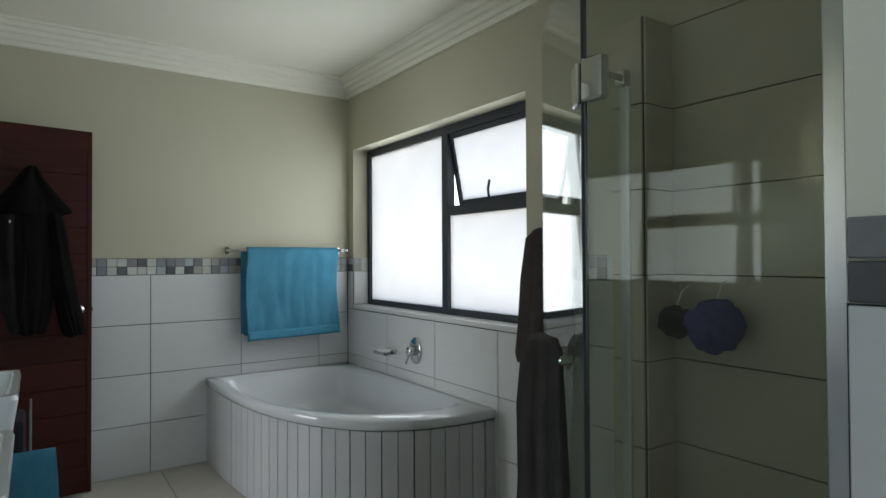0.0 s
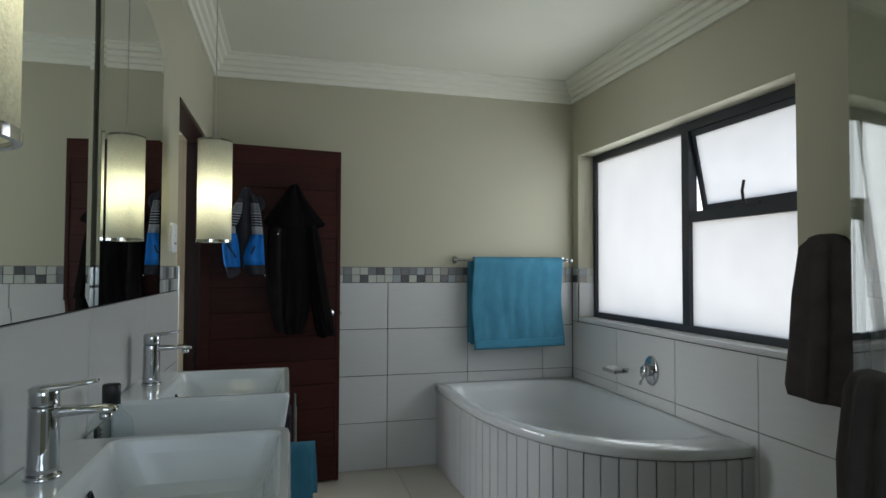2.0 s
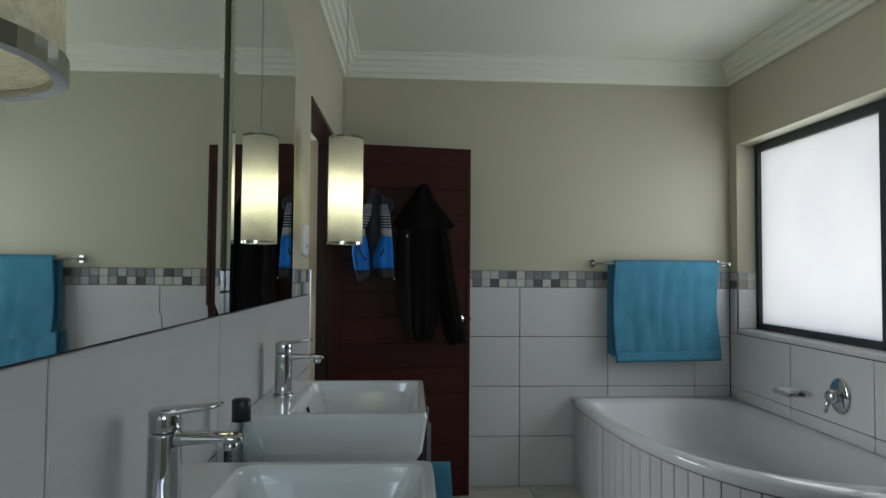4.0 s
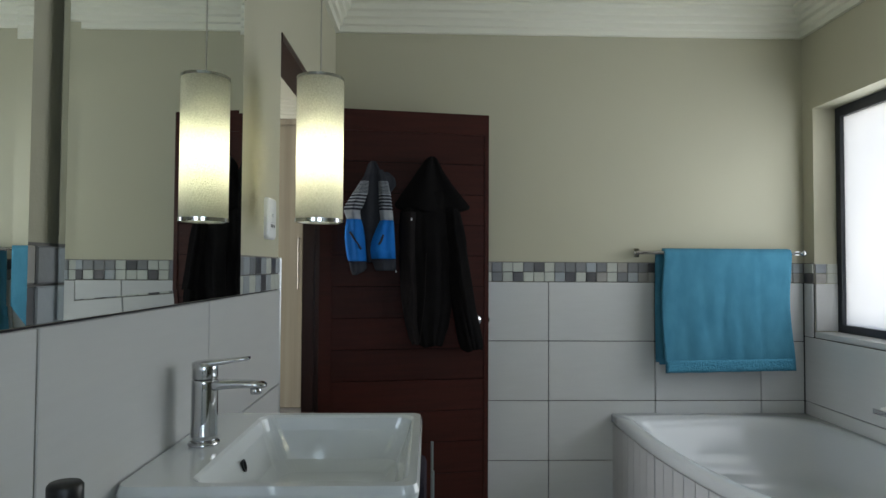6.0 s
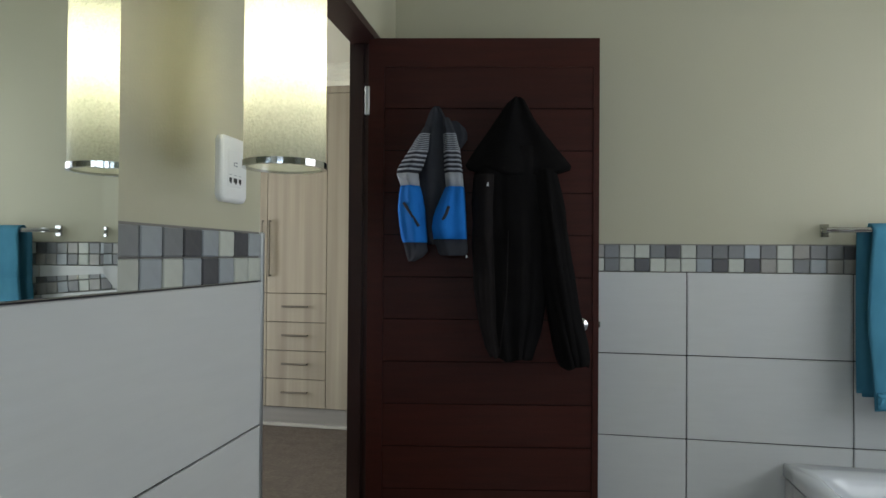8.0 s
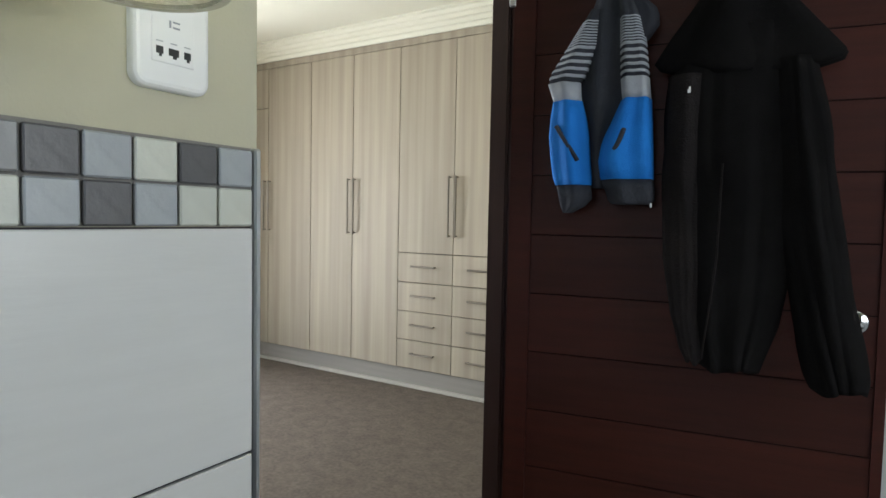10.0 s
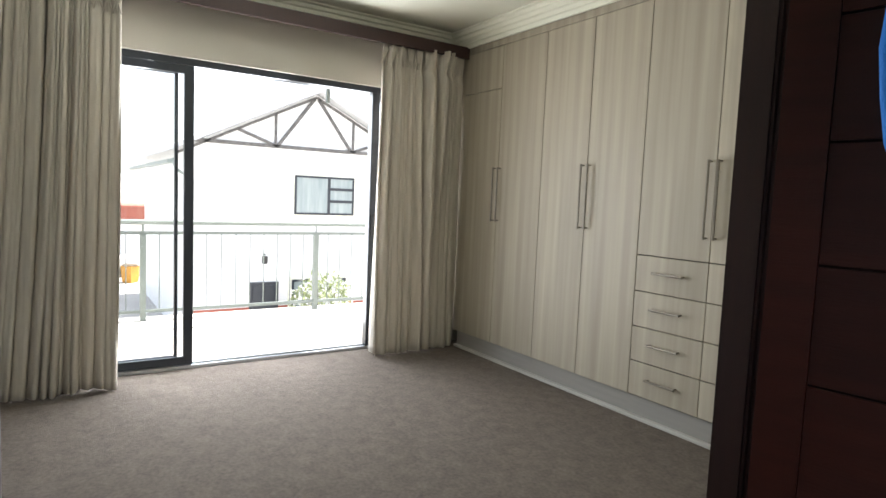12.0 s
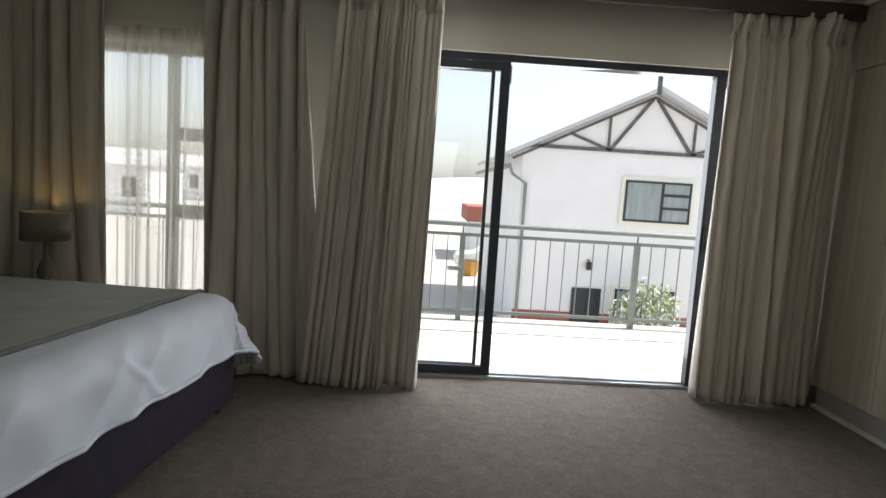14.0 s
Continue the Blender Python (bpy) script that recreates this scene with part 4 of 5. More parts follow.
lobe("body", span([(1.805, -.012, .012), (1.7908, -.022, .022), (1.7078, -.045, .06), (1.6156, -.06, .075), (1.5055, -.065, .06), (1.3963, -.05, .03), (1.3235, -.04, .02), (1.2962, -.03, .015)], 0, .032, .25), CHARCLOTH, jk)
lobe("collar", span([(1.7493, .03, .075), (1.7262, .045, .098), (1.7078, .05, .104), (1.6847, .045, .105), (1.6524, .045, .085)], -.006, .03, .1), CHARCLOTH, jk)
LS = [(1.7262, -.042, -.016), (1.6423, -.0885, -.022), (1.5787, -.125, -.045), (1.5538, -.131, -.058)]
sl = lobe("sleeve", span(LS, -.016, .034), CHARCLOTH, jk)
lobe("grey_band", span([(1.5547, -.1315, -.058), (1.5237, -.122, -.056), (1.5073, -.117, -.054)], -.017, .036), GREYCLOTH, sl)
lobe("blue_panel", span([(1.5091, -.118, -.053), (1.4691, -.123, -.043), (1.4236, -.126, -.036), (1.369, -.121, -.032), (1.3189, -.114, -.028), (1.3017, -.108, -.028)], -.018, .04, .16), BLUECLOTH, sl)
lobe("cuff", span([(1.3035, -.107, -.03), (1.2689, -.100, -.026), (1.2507, -.096, -.04), (1.2325, -.09, -.07)], -.016, .034, .16), CHARCLOTH, sl)
RS = [(1.7585, .020, .046), (1.7078, .024, .066), (1.6432, .026, .080), (1.5556, .030, .089)]
sr = lobe("sleeve", span(RS, -.02, .036), CHARCLOTH, jk)
lobe("grey_band", span([(1.5565, .029, .09), (1.5237, .032, .093), (1.5037, .034, .095)], -.021, .038), GREYCLOTH, sr)
lobe("blue_panel", span([(1.5055, .032, .096), (1.4509, .012, .100), (1.3963, -.012, .104), (1.3599, -.018, .106), (1.3144, -.006, .108)], -.022, .042, .18), BLUECLOTH, sr)
lobe("hem", span([(1.3162, -.008, .107), (1.2871, .006, .110), (1.2644, .012, .110), (1.2552, .02, .10)], -.02, .036, .16), CHARCLOTH, sr)


def between(rows, z):
    for (z0, a0, b0), (z1, a1, b1) in zip(rows, rows[1:]):
        if z0 >= z >= z1:
            t = (z0 - z) / (z0 - z1)
            return a0 + (a1 - a0) * t, b0 + (b1 - b0) * t
    return rows[-1][1], rows[-1][2]


for ob, rows, yy, ry in ((sl, LS, -.016, .034), (sr, RS, -.02, .036)):
    z = 1.70
    while z > 1.562:
        h = .003 if z > 1.64 else .007
        a0, b0 = between(rows, z)
        a1, b1 = between(rows, z - h)
        lobe("stripe", span([(z, a0 - .0015, b0 + .0015), (z - h, a1 - .0015, b1 + .0015)], yy, ry * 1.05), GREYCLOTH, ob, 24)
        z -= .0068 if z > 1.64 else .0165
part("pocket_zip", tube([(-.104, -.055, 1.4454), (-.08, -.061, 1.4054), (-.054, -.056, 1.3599)], .0055, 6), CHARCLOTH, jk, "dark pocket zip")
part("pocket_zip", tube([(.044, -.062, 1.4327), (.036, -.066, 1.4054), (.025, -.064, 1.3826)], .006, 6), CHARCLOTH, jk, "dark pocket zip")
part("zip_tag", box(.102, .106, -.055, -.052, 1.247, 1.257), PLASTIC, jk, "small white tag")

hd = thing("black_hoodie", "black hooded fleece top hanging from the door hook", "hoodie", DM @ pose(.507, -.05, .0658) @ Matrix.Diagonal((1, 1, .935, 1)))
lobe("hood", span([(1.835, -.014, .014), (1.82, -.03, .03), (1.76, -.065, .062), (1.70, -.10, .105), (1.655, -.128, .142), (1.615, -.150, .176), (1.595, -.160, .192), (1.580, -.150, .186), (1.568, -.12, .15), (1.558, -.09, .11)], -.008, .046, .22), BLACKCLOTH, hd, 44)


def draped(name, rows, y, ry, seed, amp, material, nf=3.0, hem=.02):
    """Cloth that hangs in long folds: rows of (z, left, right)."""
    def f(u, v):
        z = rows[0][0] + (rows[-1][0] - rows[0][0]) * v
        a, b = between(rows, z)
        e = max(1 - abs(2 * u - 1) ** 2.4, 0.0)
        r = noise.noise(Vector((u * nf + .25 * v, v * 1.1, seed))) + .45 * noise.noise(Vector((u * nf * 2.6 - .3 * v, v * 1.6, seed + 4)))
        x = a + (b - a) * u + .006 * noise.noise(Vector((u * 3, v * 5, seed + 8)))
        return (x, y - ry * e ** .55 - amp * r * e * min(1, .3 + 2 * v), z + hem * noise.noise(Vector((u * 3.1, .3, seed))) * v ** 5)
    return part(name, sheet(f, 48, 60, .004), material, hd, smooth=True)


draped("body", [(1.66, -.09, .09), (1.56, -.140, .11), (1.48, -.142, .115), (1.3, -.135, .115), (1.12, -.124, .105), (1.0, -.108, .085), (.955, -.09, .07), (.905, -.07, .055)], .004, .052, 3.1, .026, BLACKCLOTH, 3.6)
draped("sleeve", [(1.56, -.138, -.06), (1.35, -.142, -.06), (1.15, -.132, -.055), (1.02, -.118, -.06), (.95, -.10, -.055), (.92, -.085, -.05)], -.012, .036, 7.4, .022, CHARB, 2.2)
draped("sleeve", [(1.58, .05, .13), (1.42, .062, .165), (1.25, .08, .185), (1.08, .105, .212), (.97, .125, .235), (.905, .14, .246), (.875, .152, .243)], -.006, .045, 11.2, .03, BLACKCLOTH, 2.6)
part("zip", tube([(-.03, -.062, 1.36), (-.034, -.064, 1.15), (-.055, -.056, .93)], .0022, 6), CHARB, hd)
part("chest_mark", boxes((-.101, -.095, -.064, -.061, 1.515, 1.522), (-.099, -.095, -.064, -.061, 1.522, 1.528)), PLASTIC, hd, "small white printed mark")


# ---------- bedroom ----------
def bar_handle(parent, a, b):
    """A round bar pull on two posts, from a to b, standing off towards -y."""
    a, b = Vector(a), Vector(b)
    d = (b - a).normalized()
    off = Vector((0, -.03, 0))
    bm = add_tube(bmesh.new(), [a + off, b + off], .007, 10)
    for p in (a + d * .008, b - d * .008):
        add_tube(bm, [p, p + off], .005, 8)
    return part("handle", bm, HANDLE, parent, "satin steel bar handle")


WF, WB = 5.93, 6.54
DZ0, DZ1 = .137, 2.42


def wardrobe(x0, x1, kind):
    th = thing("wardrobe", {"drawers": "grey ash veneer built-in wardrobe with four rows of drawers", "split": "grey ash built-in wardrobe beside the curtain with small top door",
                            "plain": "grey ash veneer built-in wardrobe with two tall doors"}[kind], "wardrobe", pose(x0, WF, 0), "built-in wardrobes")
    w = x1 - x0
    part("carcass", box(.001, w - .001, .022, WB - WF, .13, 2.455), ASHD, th)
    part("plinth", box(.0, w, .022, WB - WF, .018, .13), PLINTH, th)
    part("top_filler", box(0, w, .004, .03, DZ1 + .004, 2.478), ASH, th)
    part("floor_trim", box(0, w, -.012, .021, .0, .02, .003), TRIMM, th)
    h = w / 2
    for k in (0, 1):
        a, b = k * h + .0022, (k + 1) * h - .0022
        lo = .969 if kind == "drawers" else DZ0
        tops = [(lo, DZ1)]
        if kind == "split" and k == 0:
            tops = [(lo, 2.098), (2.102, DZ1)]
        for i, (za, zb) in enumerate(tops):
            d = part("door", box(a, b, 0, .02, za + .001, zb - .001, .0015), ASH, th)
            if i == 0:
                hx = h - .028 if k == 0 else h + .028
                bar_handle(d, (hx, 0, 1.088), (hx, 0, 1.502))
        if kind == "drawers":
            zs = [DZ0, .343, .549, .757, .967]
            for za, zb in zip(zs, zs[1:]):
                dr = part("drawer", box(a, b, 0, .02, za + .0028, zb - .0028, .0015), ASH, th)
                bar_handle(dr, ((a + b) / 2 - .098, 0, (za + zb) / 2 + .01), ((a + b) / 2 + .098, 0, (za + zb) / 2 + .01))
    return th


TRIMM = mat("pale_floor_trim", (0.48, 0.46, 0.43), 0.5)
ASHD = mat("dark_carcass", (0.10, 0.085, 0.07), 0.7)
wardrobe(-3.725, -2.758, "split")
wardrobe(-2.758, -1.895, "plain")
wardrobe(-1.895, -.975, "drawers")
wardrobe(-.975, -.10, "plain")
struct("wardrobe_filler", box(XB + .001, -3.727, 5.934, 6.5, .13, 2.47), ASH, "grey ash filler panel beside the wardrobes", "filler panel")


def curtain(y0, y1, yb0, yb1, xc, z0, z1, folds, material, label, seed, amp=.045, name="curtain", head=True, thick=.004):
    th = thing(name, label, "curtain", pose(xc, 0, 0), "bedroom curtains")
    nu = folds * 16

    def f(u, v):
        ya, yc = y0 + (y1 - y0) * u, yb0 + (yb1 - yb0) * u
        y = ya + (yc - ya) * v ** 1.3
        ph = 2 * math.pi * (folds * u + 1.0 * noise.noise(Vector((u * folds * .33, .30 * v, seed + 3))) + .3 * noise.noise(Vector((u * folds * .9, .5 * v, seed + 13))))
        drift = 2.6 * noise.noise(Vector((u * 3.2, v * 1.0, seed))) * v
        a = amp * max(.22, .85 + .3 * v + 1.25 * noise.noise(Vector((u * folds * .5, v * .8, seed + 9))))
        if not head:
            a *= .9
        waist = 1 - .45 * math.exp(-((v - .062) / .022) ** 2) if head else 1.0
        # round fronts with narrow deep valleys between them
        s = 2 * abs(math.cos((ph + drift) / 2)) ** .75 - 1
        s2 = 2 * abs(math.cos(ph * .83 + 1.3 * drift + seed)) ** .8 - 1
        mixf = min(1, max(0, .12 + 1.0 * noise.noise(Vector((u * folds * .3, v * .6, seed + 31)))))
        s = s * (1 - mixf) + (.75 * s2 + .4 * s) * mixf
        x = a * waist * (s + .12 * math.sin(2 * ph + seed + 2 * v)) + .012 * v * noise.noise(Vector((u * folds * 2.2, v * 2.5, seed + 21)))
        y += .22 * (y1 - y0) / folds * math.sin(ph + drift) * min(1, .3 + v)
        return (x, y, z1 + (z0 + .010 * noise.noise(Vector((u * 6, 0, seed))) - z1) * v)
    part("cloth", sheet(f, nu, 44, thick), material, th, smooth=True)
    if head:
        bm = bmesh.new()
        for k in range(folds):
            u = (k + .25) / folds
            y = y0 + (y1 - y0) * u
            for d in (-.012, 0, .012):
                add_tube(bm, [(amp * .35 + .01, y + d * .7, z1 + .0), (amp * .35 + .022, y + d * 1.4, z1 - .05), (amp * .35 + .012, y + d * .6, z1 - .10), (amp * .35 + .002, y + d * 2.2, z1 - .16)], [.012, .013, .007, .003], 6)
        part("pinch_pleats", bm, material, th, smooth=True)
    return th


struct("curtain_track", boxes((XB + .005, XB + .22, 2.0, 5.922, 2.455, 2.478), (XB + .20, XB + .228, 2.0, 5.922, 2.385, 2.476), (XB + .005, XB + .20, .5, 2.0, 2.455, 2.478), (XB + .18, XB + .20, .5, 2.0, 2.385, 2.476)), JAMBWOOD, "dark wooden pelmet board over the curtains", "pelmet")
curtain(5.155, 5.90, 5.135, 5.905, XB + .14, .012, 2.405, 10, CURT, "oatmeal linen curtain drawn back beside the wardrobe", 1.3, .078)
curtain(2.83, 3.43, 2.655, 3.40, XB + .18, .012, 2.405, 13, CURT, "oatmeal linen curtain drawn back at the sliding door", 4.7, .078)
curtain(2.03, 2.61, 2.02, 2.80, XB + .085, .012, 2.40, 6, CURT, "oatmeal linen curtain beside the bedroom window", 8.1, .078)
curtain(.35, 1.46, .35, 1.49, XB + .12, .012, 2.40, 9, CURT, "oatmeal linen curtain behind the bedside lamp", 12.9, .05)
curtain(1.15, 2.3, 1.15, 2.3, XB + .035, .012, 2.10, 13, SHEER, "sheer cream voile over the bedroom window", 17.2, .034, "voile_curtain", False, 0.0)

dl = thing("downlight", "small round recessed ceiling downlight with a metal rim", "ceiling light", pose(-2.70, 5.17, CEIL - .0005))
part("rim", lathe([(.030, -.003), (.034, -.007), (.044, -.005), (.046, 0), (.030, 0)], 0, 0, 32), STEEL, dl, smooth=True)
part("lens", lathe([(0, -.002), (.022, -.0025), (.031, -.004), (.031, 0), (0, 0)], 0, 0, 28), GREYCLOTH, dl, "unlit reflector lamp", smooth=True)

# bed: upholstered base on castors, mattress, duvet, throw
BX0, BX1, BYa, BYb = -3.22, -1.42, .40, 2.42
BED = Matrix.Translation((-3.2, 2.42, 0)) @ pose(0, 0, 0, 0, 0, -6.5) @ Matrix.Translation((3.2, -2.42, 0))
bed = thing("bed", "double bed with a plum upholstered base", "bed", BED)
part("base", box(BX0, BX1, BYa, BYb, .055, .36, .015, 2), BEDBASE, bed)
for x in (BX0 + .06, BX1 - .06):
    for y in (BYa + .1, BYb - .07):
        part("foot", lathe([(0, 0), (.025, 0), (.025, .056), (0, .056)], x, y, 14), BLACKP, bed)
part("mattress", box(BX0 + .01, BX1 - .01, BYa, BYb - .01, .361, .585, .03, 3), PLASTIC, bed)
part("headboard", box(BX0 - .03, BX1 + .03, BYa - .09, BYa - .003, .05, 1.15, .02, 2), BEDBASE, bed)
duvet = thing("duvet", "pale grey satin duvet hanging over the foot of the bed", "duvet", BED)


def drape(u, v):
    """Spread over the mattress, rounded over its edges and hanging down the sides and the foot."""
    r, inset, over = .13, .10, .37
    x0, x1, y1 = BX0 + inset, BX1 - inset, BYb - inset
    x = x0 - over + u * (x1 - x0 + 2 * over)
    y = BYa + .25 + v * (y1 - BYa - .25 + over)
    sx = x - x1 if x > x1 else (x - x0 if x < x0 else 0.0)
    sy = max(y - y1, 0.0)
    s = math.hypot(sx, sy)
    z = .632 + .010 * noise.noise(Vector((x * 2.5, y * 2.5, 1))) + .005 * noise.noise(Vector((x * 7 + y * 4, y * 2, 4)))
    if s > 0:
        dx, dy = sx / s, sy / s
        if s > over - .02:
            s = over - .02 + (s - over + .02) * .4
        corner = 2 * abs(dx * dy)
        a = min(s / r, math.pi / 2)
        hang = max(s - r * math.pi / 2, 0.0)
        drop = 1 + (1.0 * dx ** 4 if dx < 0 else 0.0)      # longer on the window side
        c = x * abs(dy) + y * abs(dx)
        wave = .017 * noise.noise(Vector((c * 3.6 + s * 2.2, s * 1.2, 2))) + .034 * (.3 - abs(noise.noise(Vector((c * 4.2 - s * 4.5, s * .8, 5))))) * min(1, s / .12)
        pinch = max(0.0, 1 - 5 * abs(noise.noise(Vector((c * 3.4 + s * 3.0, s * 1.6, 12)))))
        crease = .020 * pinch * max(0.0, .35 + noise.noise(Vector((c * 1.7, s * 2.5, 15)))) * min(1, s / .16)
        out = r * math.sin(a) + hang * (.06 + .58 * corner) + wave * min(1, s / .2) + crease
        x = min(max(x, x0), x1) + dx * out
        y = min(y, y1) + dy * out
        z -= r * (1 - math.cos(a)) + hang * drop
    return (x, y, max(z, .2))


part("cover", sheet(drape, 220, 170, .018), DUVET, duvet, smooth=True)
edge = [Vector(drape(i / 120, 1.0)) for i in range(121)] + [Vector(drape(1.0, 1 - i / 90)) for i in range(1, 91)]
part("piped_edge", tube(edge, .011, 8), DUVET, duvet, smooth=True)
throw = thing("bed_throw", "sage grey throw spread across the bed", "throw", BED)


def throw_f(u, v):
    # lies on the duvet across its width
    uu, vv = .10 + u * .80, .22 + v * .565 - .03 * u
    x, y, z = drape(uu, vv)
    z += .012 + .004 * noise.noise(Vector((x * 5, y * 5, 2)))
    if x < BX0 + .02:
        x -= .02
    if x > BX1 - .02:
        x += .02
    return (x, y, z)


part("cloth", sheet(throw_f, 90, 60, .012), THROW, throw, smooth=True)
# rolled hem, its colour darkened to stand for the shaded edge
part("hem", tube([Vector(throw_f(i / 90, 1.0)) - Vector((0, 0, .004)) for i in range(91)], .011, 8), THROWHEM, throw, "rolled hem darkened for its shaded edge", True)
ns = thing("nightstand", "small wooden bedside table", "bedside table", pose(-3.52, 1.16, 0))
part("body", box(-.21, .21, -.23, .23, .08, .50, .004), GREYWOOD, ns)
part("top", box(-.225, .225, -.245, .245, .501, .525, .004), GREYWOOD, ns)
for x in (-.18, .18):
    for y in (-.2, .2):
        part("leg", box(x - .018, x + .018, y - .018, y + .018, 0, .08), GREYWOOD, ns)
lamp = thing("table_lamp", "lit bedside lamp with a grey drum shade", "table lamp", pose(-3.53, 1.25, .526))
part("base", lathe([(0, 0), (.06, 0), (.062, .012), (.02, .02), (.03, .06), (.045, .10), (.03, .15), (.012, .18), (.010, .285), (0, .285)], 0, 0, 28), GREYWOOD, lamp, smooth=True)
part("shade", lathe([(0, .290), (.124, .288), (.120, .447), (.117, .447), (.121, .292), (0, .293)], 0, 0, 36), LAMPCLOTH, lamp, smooth=True)
part("bulb", lathe([(0, .355), (.02, .365), (.026, .39), (.02, .415), (0, .42)], 0, 0, 16), glow("bedside_bulb", (1.0, .66, .20), 12.0), lamp, smooth=True)

# ---------- balcony and outside ----------
struct("balcony_floor", boxes((-5.93, XB - .02, -2.0, 9.0, -.25, -.012)), SLAB, "pale screeded balcony floor in bright sun", "balcony")
struct("balcony_joint", box(-5.28, -5.262, -2, 9, -.012, -.006), RAILM, "thin dark expansion joint across the balcony", "joint")
bal = thing("balcony_railing", "grey painted steel balcony railing with thin uprights", "railing")
part("top_rail", tube([(-5.76, -2, .915), (-5.76, 9, .915)], .024, 14), RAILM, bal)
part("mid_rail", box(-5.775, -5.745, -2, 9, .80, .83), RAILM, bal)
part("bottom_rail", box(-5.775, -5.745, -2, 9, .06, .09), RAILM, bal)
y = 3.765 - 1.69 * 3
while y < 9:
    part("post", box(-5.785, -5.735, y - .025, y + .025, -.012, .80), RAILM, bal)
    part("spigot", tube([(-5.76, y, .83), (-5.76, y, .90)], .009, 8), RAILM, bal)
    for k in range(1, 12):
        piece("upright", .009, .009, .71, (-5.76, y + k * 1.69 / 12, .445), RAILM, bal, 0)
    y += 1.69
for yy in (3.93, 5.02):
    bk = thing("awning_bracket", "small steel bracket on the wall over the balcony door", "bracket", pose(XB - .25, yy, 2.2))
    part("arm", boxes((-.30, 0, -.012, .012, 0, .03), (-.30, -.275, -.014, .014, -.19, 0), (-.012, 0, -.03, .03, -.05, .09)), RAILM, bk)

GZ = -3.0
struct("ground", box(-900, 300, -700, 700, GZ - .3, GZ), PAVE, "pale paved ground between the houses", "ground")

# neighbour's house with a timber-framed gable
HX, HY0, HY1, HE, HA, HYM = -17.0, 6.10, 13.34, 2.45, 4.22, 9.72
house = thing("neighbour_house", "white plastered neighbouring house with a black timbered gable", "house")
bm = bmesh.new()
v = [bm.verts.new((x, y, z)) for x in (HX, HX - 9) for y, z in ((HY0, GZ), (HY1, GZ), (HY1, HE), (HYM, HA), (HY0, HE))]
for f in ((0, 1, 2, 3, 4), (9, 8, 7, 6, 5), (0, 5, 6, 1), (1, 6, 7, 2), (2, 7, 8, 3), (3, 8, 9, 4), (4, 9, 5, 0)):
    bm.faces.new([v[i] for i in f])
part("wall", bm, OUTWALL, house)
sl1 = (HA - HE) / (HYM - HY0)
for s in (-1, 1):
    yo = HY0 - .45 if s < 0 else HY1 + .45
    zo = HA - abs(yo - HYM) * sl1
    bm = bmesh.new()
    v = [bm.verts.new((x, y, z + d)) for x in (HX + .45, HX - 9.3) for y, z in ((HYM, HA), (yo, zo)) for d in (.02, .15)]
    for f in ((0, 1, 3, 2), (4, 6, 7, 5), (0, 4, 5, 1), (2, 3, 7, 6), (1, 5, 7, 3), (0, 2, 6, 4)):
        bm.faces.new([v[i] for i in f])
    part("roof", bm, ROOF, house)


def beam(a, b, w=.14):
    (ya, za), (yb, zb) = a, b
    L, ang = math.hypot(yb - ya, zb - za), math.degrees(math.atan2(zb - za, yb - ya))
    bm = box(-.03, .03, -L / 2, L / 2, -w / 2, w / 2, .008)
    bm.transform(pose(HX + .035, (ya + yb) / 2, (za + zb) / 2, ang, 0, 0))
    part("gable_beam", bm, TIMBER, house)


zl = HE + .13
qz = lambda y: HA - abs(y - HYM) * sl1 - .12
beam((HY0 + .15, zl), (HY1 - .15, zl), .10)
beam((HY0 - .3, qz(HY0 - .3)), (HYM, HA - .1), .07)
beam((HY1 + .3, qz(HY1 + .3)), (HYM, HA - .1), .07)
for s in (-1, 1):
    yk = HYM + s * 1.17
    beam((HYM + s * .06, HA - .15), (yk, zl), .09)
    beam((yk + s * .05, qz(yk)), (yk + s * .05, zl), .065)
    beam((yk, zl), (HYM + s * 2.3, qz(HYM + s * 2.3)), .075)


def house_window(y0, y1, z0, z1, split):
    w = part("window", boxes((HX + .0, HX + .06, y0 - .1, y1 + .1, z0 - .1, z1 + .1)), WHITE, house)
    part("frame", boxes((HX + .06, HX + .09, y0, y1, z0, z0 + .06), (HX + .06, HX + .09, y0, y1, z1 - .06, z1), (HX + .06, HX + .09, y0, y0 + .06, z0 + .06, z1 - .06), (HX + .06, HX + .09, y1 - .06, y1, z0 + .06, z1 - .06),
                        *[(HX + .06, HX + .09, y0 + (y1 - y0) * s - .04, y0 + (y1 - y0) * s + .04, z0 + .06, z1 - .06) for s in split],
                        *[(HX + .06, HX + .088, y0 + (y1 - y0) * split[0], y1 - .06, z0 + (z1 - z0) * s - .04, z0 + (z1 - z0) * s + .04) for s in (.36, .68)]), BLACKAL, w)
    part("pane", box(HX + .062, HX + .07, y0 + .06, y1 - .06, z0 + .06, z1 - .06), mat("far_glass", (.22, .27, .28), .1, col2=(.34, .38, .38), scale=3, stretch=(1, 3, .3)), w)


